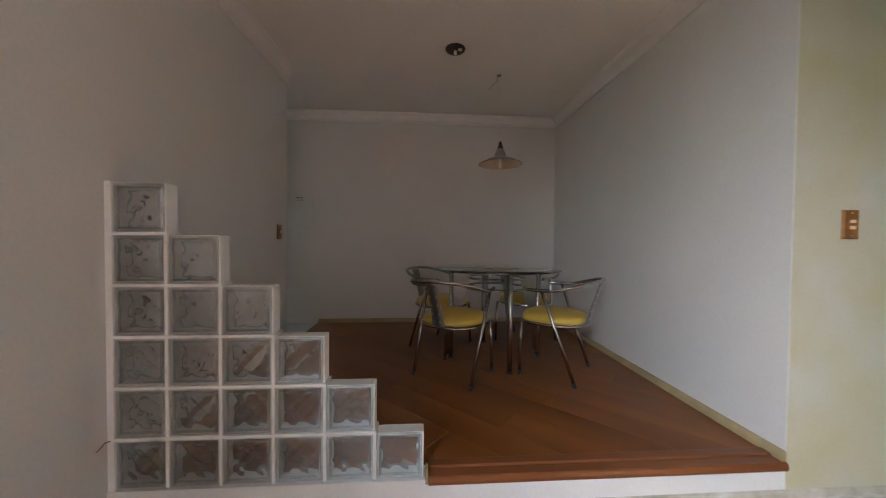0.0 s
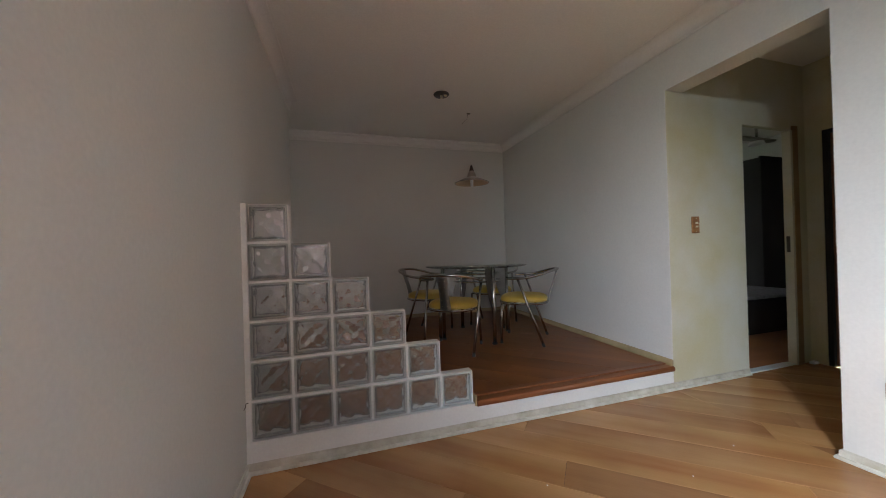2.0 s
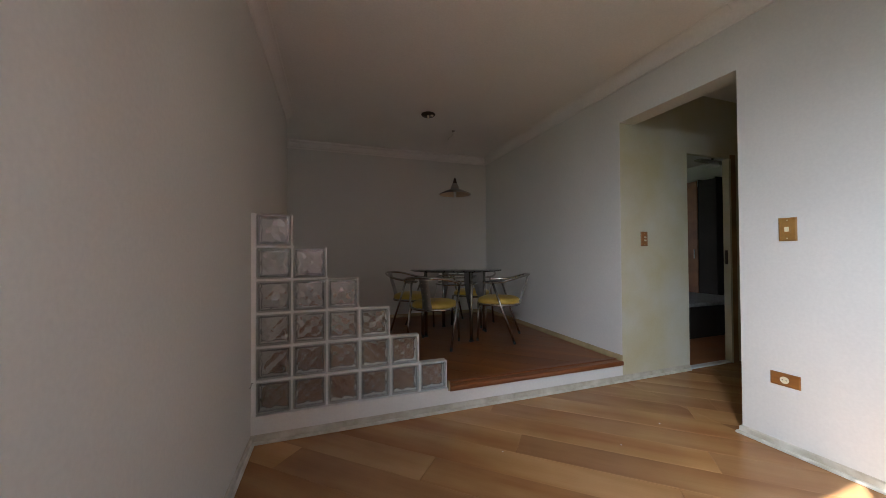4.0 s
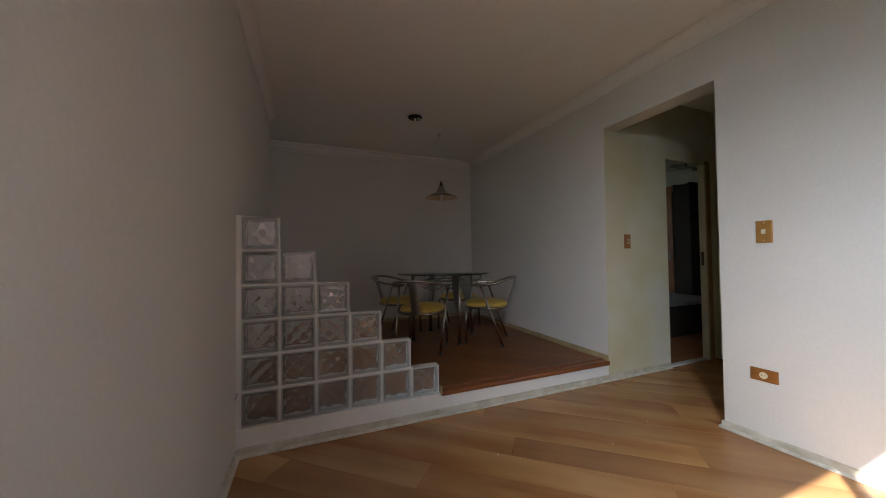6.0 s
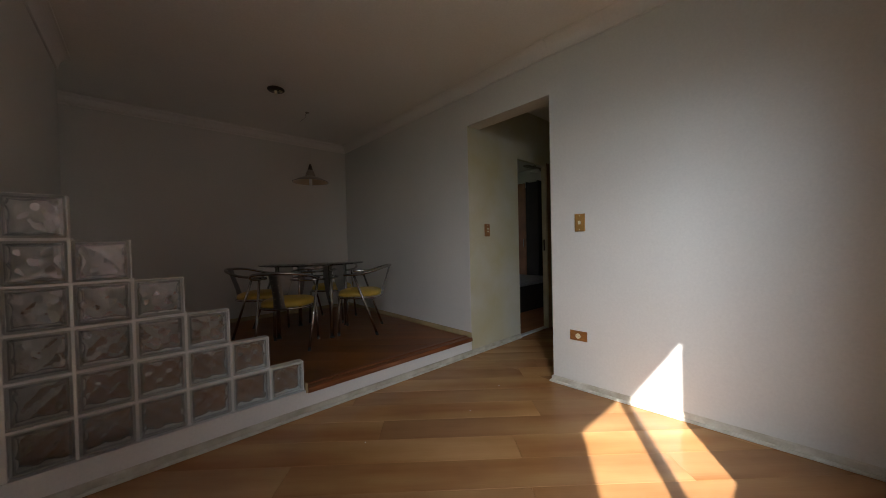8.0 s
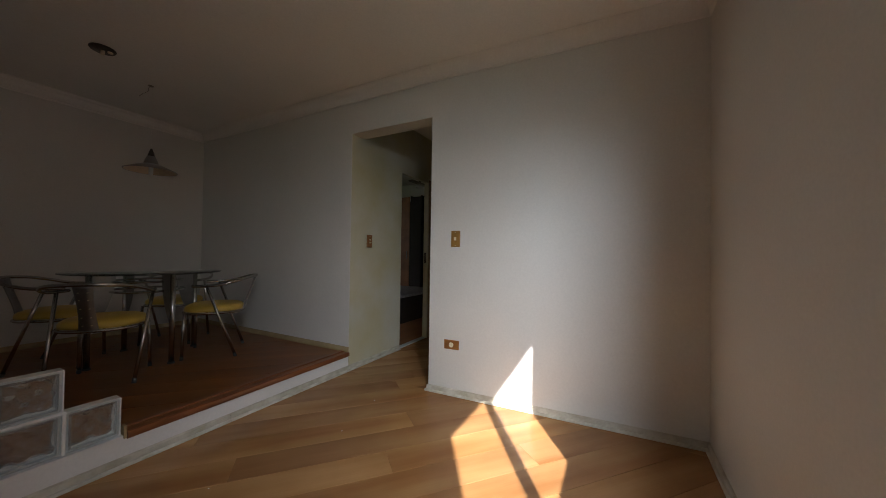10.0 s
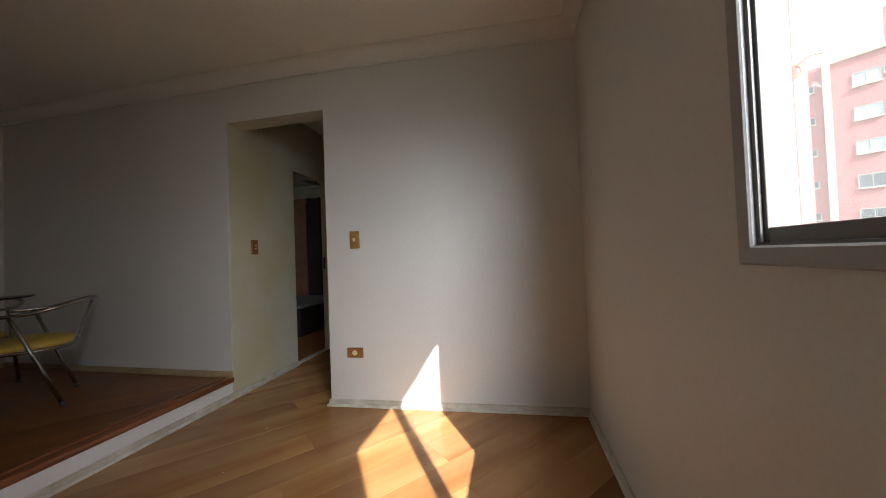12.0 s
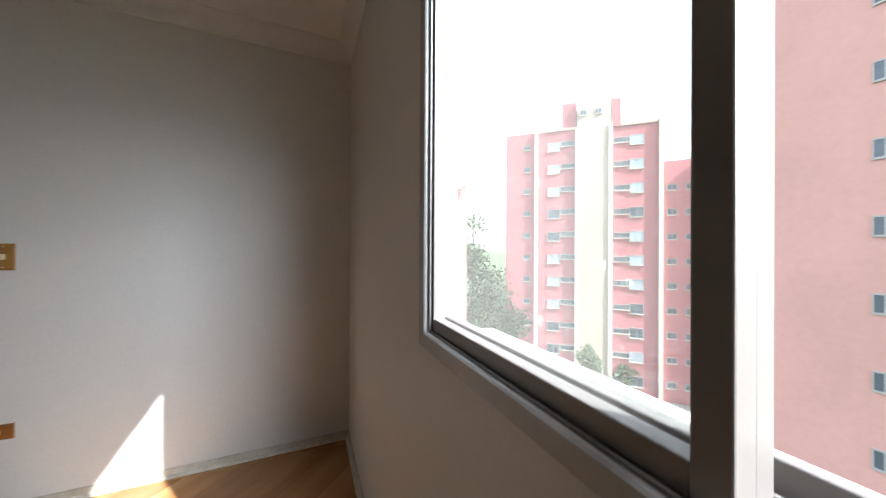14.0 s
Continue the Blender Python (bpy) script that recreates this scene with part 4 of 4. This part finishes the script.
def tree(x, y, height, spread, seed, label):
    r = random.Random(seed)
    t = thing("tree", label, "tree", pose(x, y, GZ))
    trunk = spline([(0, 0, -0.2), (0.15, 0.1, height * 0.3), (-0.1, 0.2, height * 0.6), (0.1, 0.1, height * 0.92)], 4)
    bm = bmesh.new()
    tube(bm, trunk, [0.26 * (1 - 0.85 * i / len(trunk)) for i in range(len(trunk))], 8)
    part("trunk", bm, BARK, t)
    tips = []
    for k in range(16):
        b = trunk[3 + int((len(trunk) - 5) * k / 16)]
        a, l = r.uniform(0, 6.28), spread * r.uniform(0.45, 1.0) * (1.1 - 0.5 * k / 16)
        tip = b + Vector((math.cos(a) * l, math.sin(a) * l, l * r.uniform(0.2, 0.7)))
        part("limb", tube(bmesh.new(), [b, b.lerp(tip, 0.5) + Vector((0, 0, 0.15)), tip], [0.08, 0.05, 0.02], 6), BARK, t)
        tips += [tip, b.lerp(tip, 0.65), b.lerp(tip, 0.4) + Vector((0, 0, 0.4))]
    tips.append(Vector(trunk[-1]))
    verts, faces = [], []
    for tip in tips:
        for q in range(130):
            d = Vector((r.gauss(0, 1), r.gauss(0, 1), r.gauss(0, 0.75)))
            c = tip + d * spread * 0.17
            u = Vector((r.gauss(0, 1), r.gauss(0, 1), r.gauss(0, 1))).normalized() * r.uniform(0.10, 0.22)
            v = u.orthogonal().normalized() * u.length * 0.55
            n = len(verts)
            verts += [c - u, c + v, c + u, c - v]
            faces.append((n, n + 1, n + 2, n + 3))
    me = bpy.data.meshes.new("crown")
    me.from_pydata(verts, [], faces)
    me.materials.append(LEAF)
    crown = new("crown", me)
    crown.parent = t
    tagged(crown, "sparse green foliage", kind="stuff")
    return t


tree(24.5, -15.0, 20.0, 3.6, 11, "tall green tree beside the red building")
tree(24.3, -17.6, 13.5, 3.2, 12, "green leafy tree in front of the red building")
tree(36.0, -60.0, 34.0, 5.5, 15, "tall green tree behind the end of the red building")
tree(26.5, -29.5, 6.5, 1.5, 13, "small green tree at the foot of the stair tower")
tree(27.0, -35.5, 4.0, 1.3, 14, "low green shrub tree by the parking area")


def car(m, mat, label):
    c = thing("car", label, "car", m)
    bm = bmesh.new()
    prof = [(-2.0, 0.35), (-2.05, 0.75), (-1.5, 0.9), (-1.05, 1.0), (-0.6, 1.42), (0.7, 1.45), (1.3, 1.0), (1.95, 0.9), (2.05, 0.5), (1.95, 0.3)]
    lo = [bm.verts.new((x, -0.8 + 0.12 * (z > 1.2), z)) for x, z in prof]
    hi = [bm.verts.new((x, 0.8 - 0.12 * (z > 1.2), z)) for x, z in prof]
    bm.faces.new(lo)
    bm.faces.new(hi[::-1])
    for i in range(len(prof)):
        bm.faces.new((lo[i], lo[(i + 1) % len(prof)], hi[(i + 1) % len(prof)], hi[i]))
    bmesh.ops.bevel(bm, geom=bm.edges[:], offset=0.06, segments=2, affect="EDGES")
    part("body", bm, mat, c)
    for s in (-1, 1):
        part("side_window", boxes(((-0.75, 0.7 * s - 0.06, 1.03), (1.0, 0.7 * s + 0.06, 1.33)), bevel=0.03), OUT_GLASS, c)
        for x in (-1.3, 1.3):
            w = part("wheel", tube(bmesh.new(), [(x, 0.62 * s, 0.31), (x, 0.83 * s, 0.31)], 0.31, 18), TYRE, c)
            part("rim", tube(bmesh.new(), [(x, 0.82 * s, 0.31), (x, 0.845 * s, 0.31)], 0.19, 14), OUT_FRAME, w)
    part("windscreen", boxes(((-0.98, -0.6, 1.06), (-0.72, 0.6, 1.32)), bevel=0.02), OUT_GLASS, c)
    return c


car(pose(20.9, -34.2, GZ + 0.02, 0, 0, 35), CAR_RED, "bright red parked car on the asphalt")
car(pose(21.5, -29.8, GZ + 0.02, 0, 0, 40), CAR_GREY, "silver grey parked car on the asphalt")


# ---- floor boards, one by one ----
def clip(poly, rect):
    x0, y0, x1, y1 = rect
    for ax, lim, sgn in ((0, x0, 1), (0, x1, -1), (1, y0, 1), (1, y1, -1)):
        out = []
        for a, b in zip(poly, poly[1:] + poly[:1]):
            da, db = sgn * (a[ax] - lim), sgn * (b[ax] - lim)
            if da >= 0:
                out.append(a)
            if (da >= 0) != (db >= 0):
                k = da / (da - db)
                out.append((a[0] + (b[0] - a[0]) * k, a[1] + (b[1] - a[1]) * k))
        poly = out
        if not poly:
            break
    return poly


def boards(floor, rects, z, angle, width, length, offset, starts, mat, seed, thick=0.012):
    """Diagonal boards in rows; starts gives known end joints by row, others are random."""
    r = random.Random(seed)
    a = math.radians(angle)
    u, n = Vector((math.cos(a), math.sin(a))), Vector((-math.sin(a), math.cos(a)))
    for row in range(-30, 40):
        s = starts.get(row, r.uniform(0, length)) - 8 * length
        for k in range(20):
            s0, s1 = s + k * length, s + (k + 1) * length
            n0 = offset + row * width
            corners = [tuple(u * p + n * q) for p, q in ((s0, n0), (s1, n0), (s1, n0 + width), (s0, n0 + width))]
            for rect in rects:
                poly = clip(corners, rect)
                if len(poly) < 3:
                    continue
                c = u * (s0 + s1) / 2 + n * (n0 + width / 2)
                loc = [((Vector(p) - c).dot(u), (Vector(p) - c).dot(n)) for p in poly]
                keep = []
                for p in loc:
                    if not keep or (Vector(p) - Vector(keep[-1])).length > 0.003:
                        keep.append(p)
                if len(keep) > 1 and (Vector(keep[0]) - Vector(keep[-1])).length < 0.003:
                    keep.pop()
                if len(keep) < 3:
                    continue
                mx, my = sum(p[0] for p in keep) / len(keep), sum(p[1] for p in keep) / len(keep)
                verts, m = [], len(keep)
                for inset, h in ((0.0007, -thick), (0.0007, -0.0006), (0.0013, 0.0)):
                    for x, y in keep:
                        ix = math.copysign(min(inset, abs(x - mx)), x - mx)
                        iy = math.copysign(min(inset, abs(y - my)), y - my)
                        verts.append((x - ix, y - iy, h))
                faces = [tuple(range(2 * m, 3 * m))]
                for q in range(2):
                    faces += [(q * m + i, q * m + (i + 1) % m, (q + 1) * m + (i + 1) % m, (q + 1) * m + i) for i in range(m)]
                me = bpy.data.meshes.new("floor_board")
                me.from_pydata(verts, [], faces)
                me.materials.append(mat)
                ob = new("floor_board", me)
                ob.parent = floor
                ob.matrix_basis = pose(c.x, c.y, z + r.uniform(-0.0004, 0.0004), 0, 0, angle)


floor = structure("floor", boxes(((0, SOUTH, -0.15), (W, 0, -0.006)), ((W, SOUTH, -0.15), (WS, -0.87, -0.006)), ((W, -0.87, -0.15), (4.44, 0, -0.006))), JOINT, "golden brown diagonal wooden floor boards", "floor")
boards(floor, [(0, SOUTH, W, 0), (W, -0.87, 4.44, 0), (W, SOUTH, WS, -0.87)], 0.0, -41, 0.2, 1.9, 0.29, {-1: 2.95, 0: 2.21, 1: 3.35, 2: 2.435, 3: 3.1, 4: 2.75, -2: 2.2, -3: 2.9}, FLOOR_W, 3)
platform = structure("platform_floor", boxes(((0, 0.12, 0.0), (W, BACK, PF - 0.006)), ((1.24, 0.05, 0.135), (W, 0.12, PF - 0.006))), JOINT, "reddish brown diagonal boards on the dining platform", "floor")
boards(platform, [(0, 0.092, W, BACK)], PF, -44, 0.195, 2.1, 1.355 - 0.195 * 6, {6: 0.93}, PLAT_W, 5)
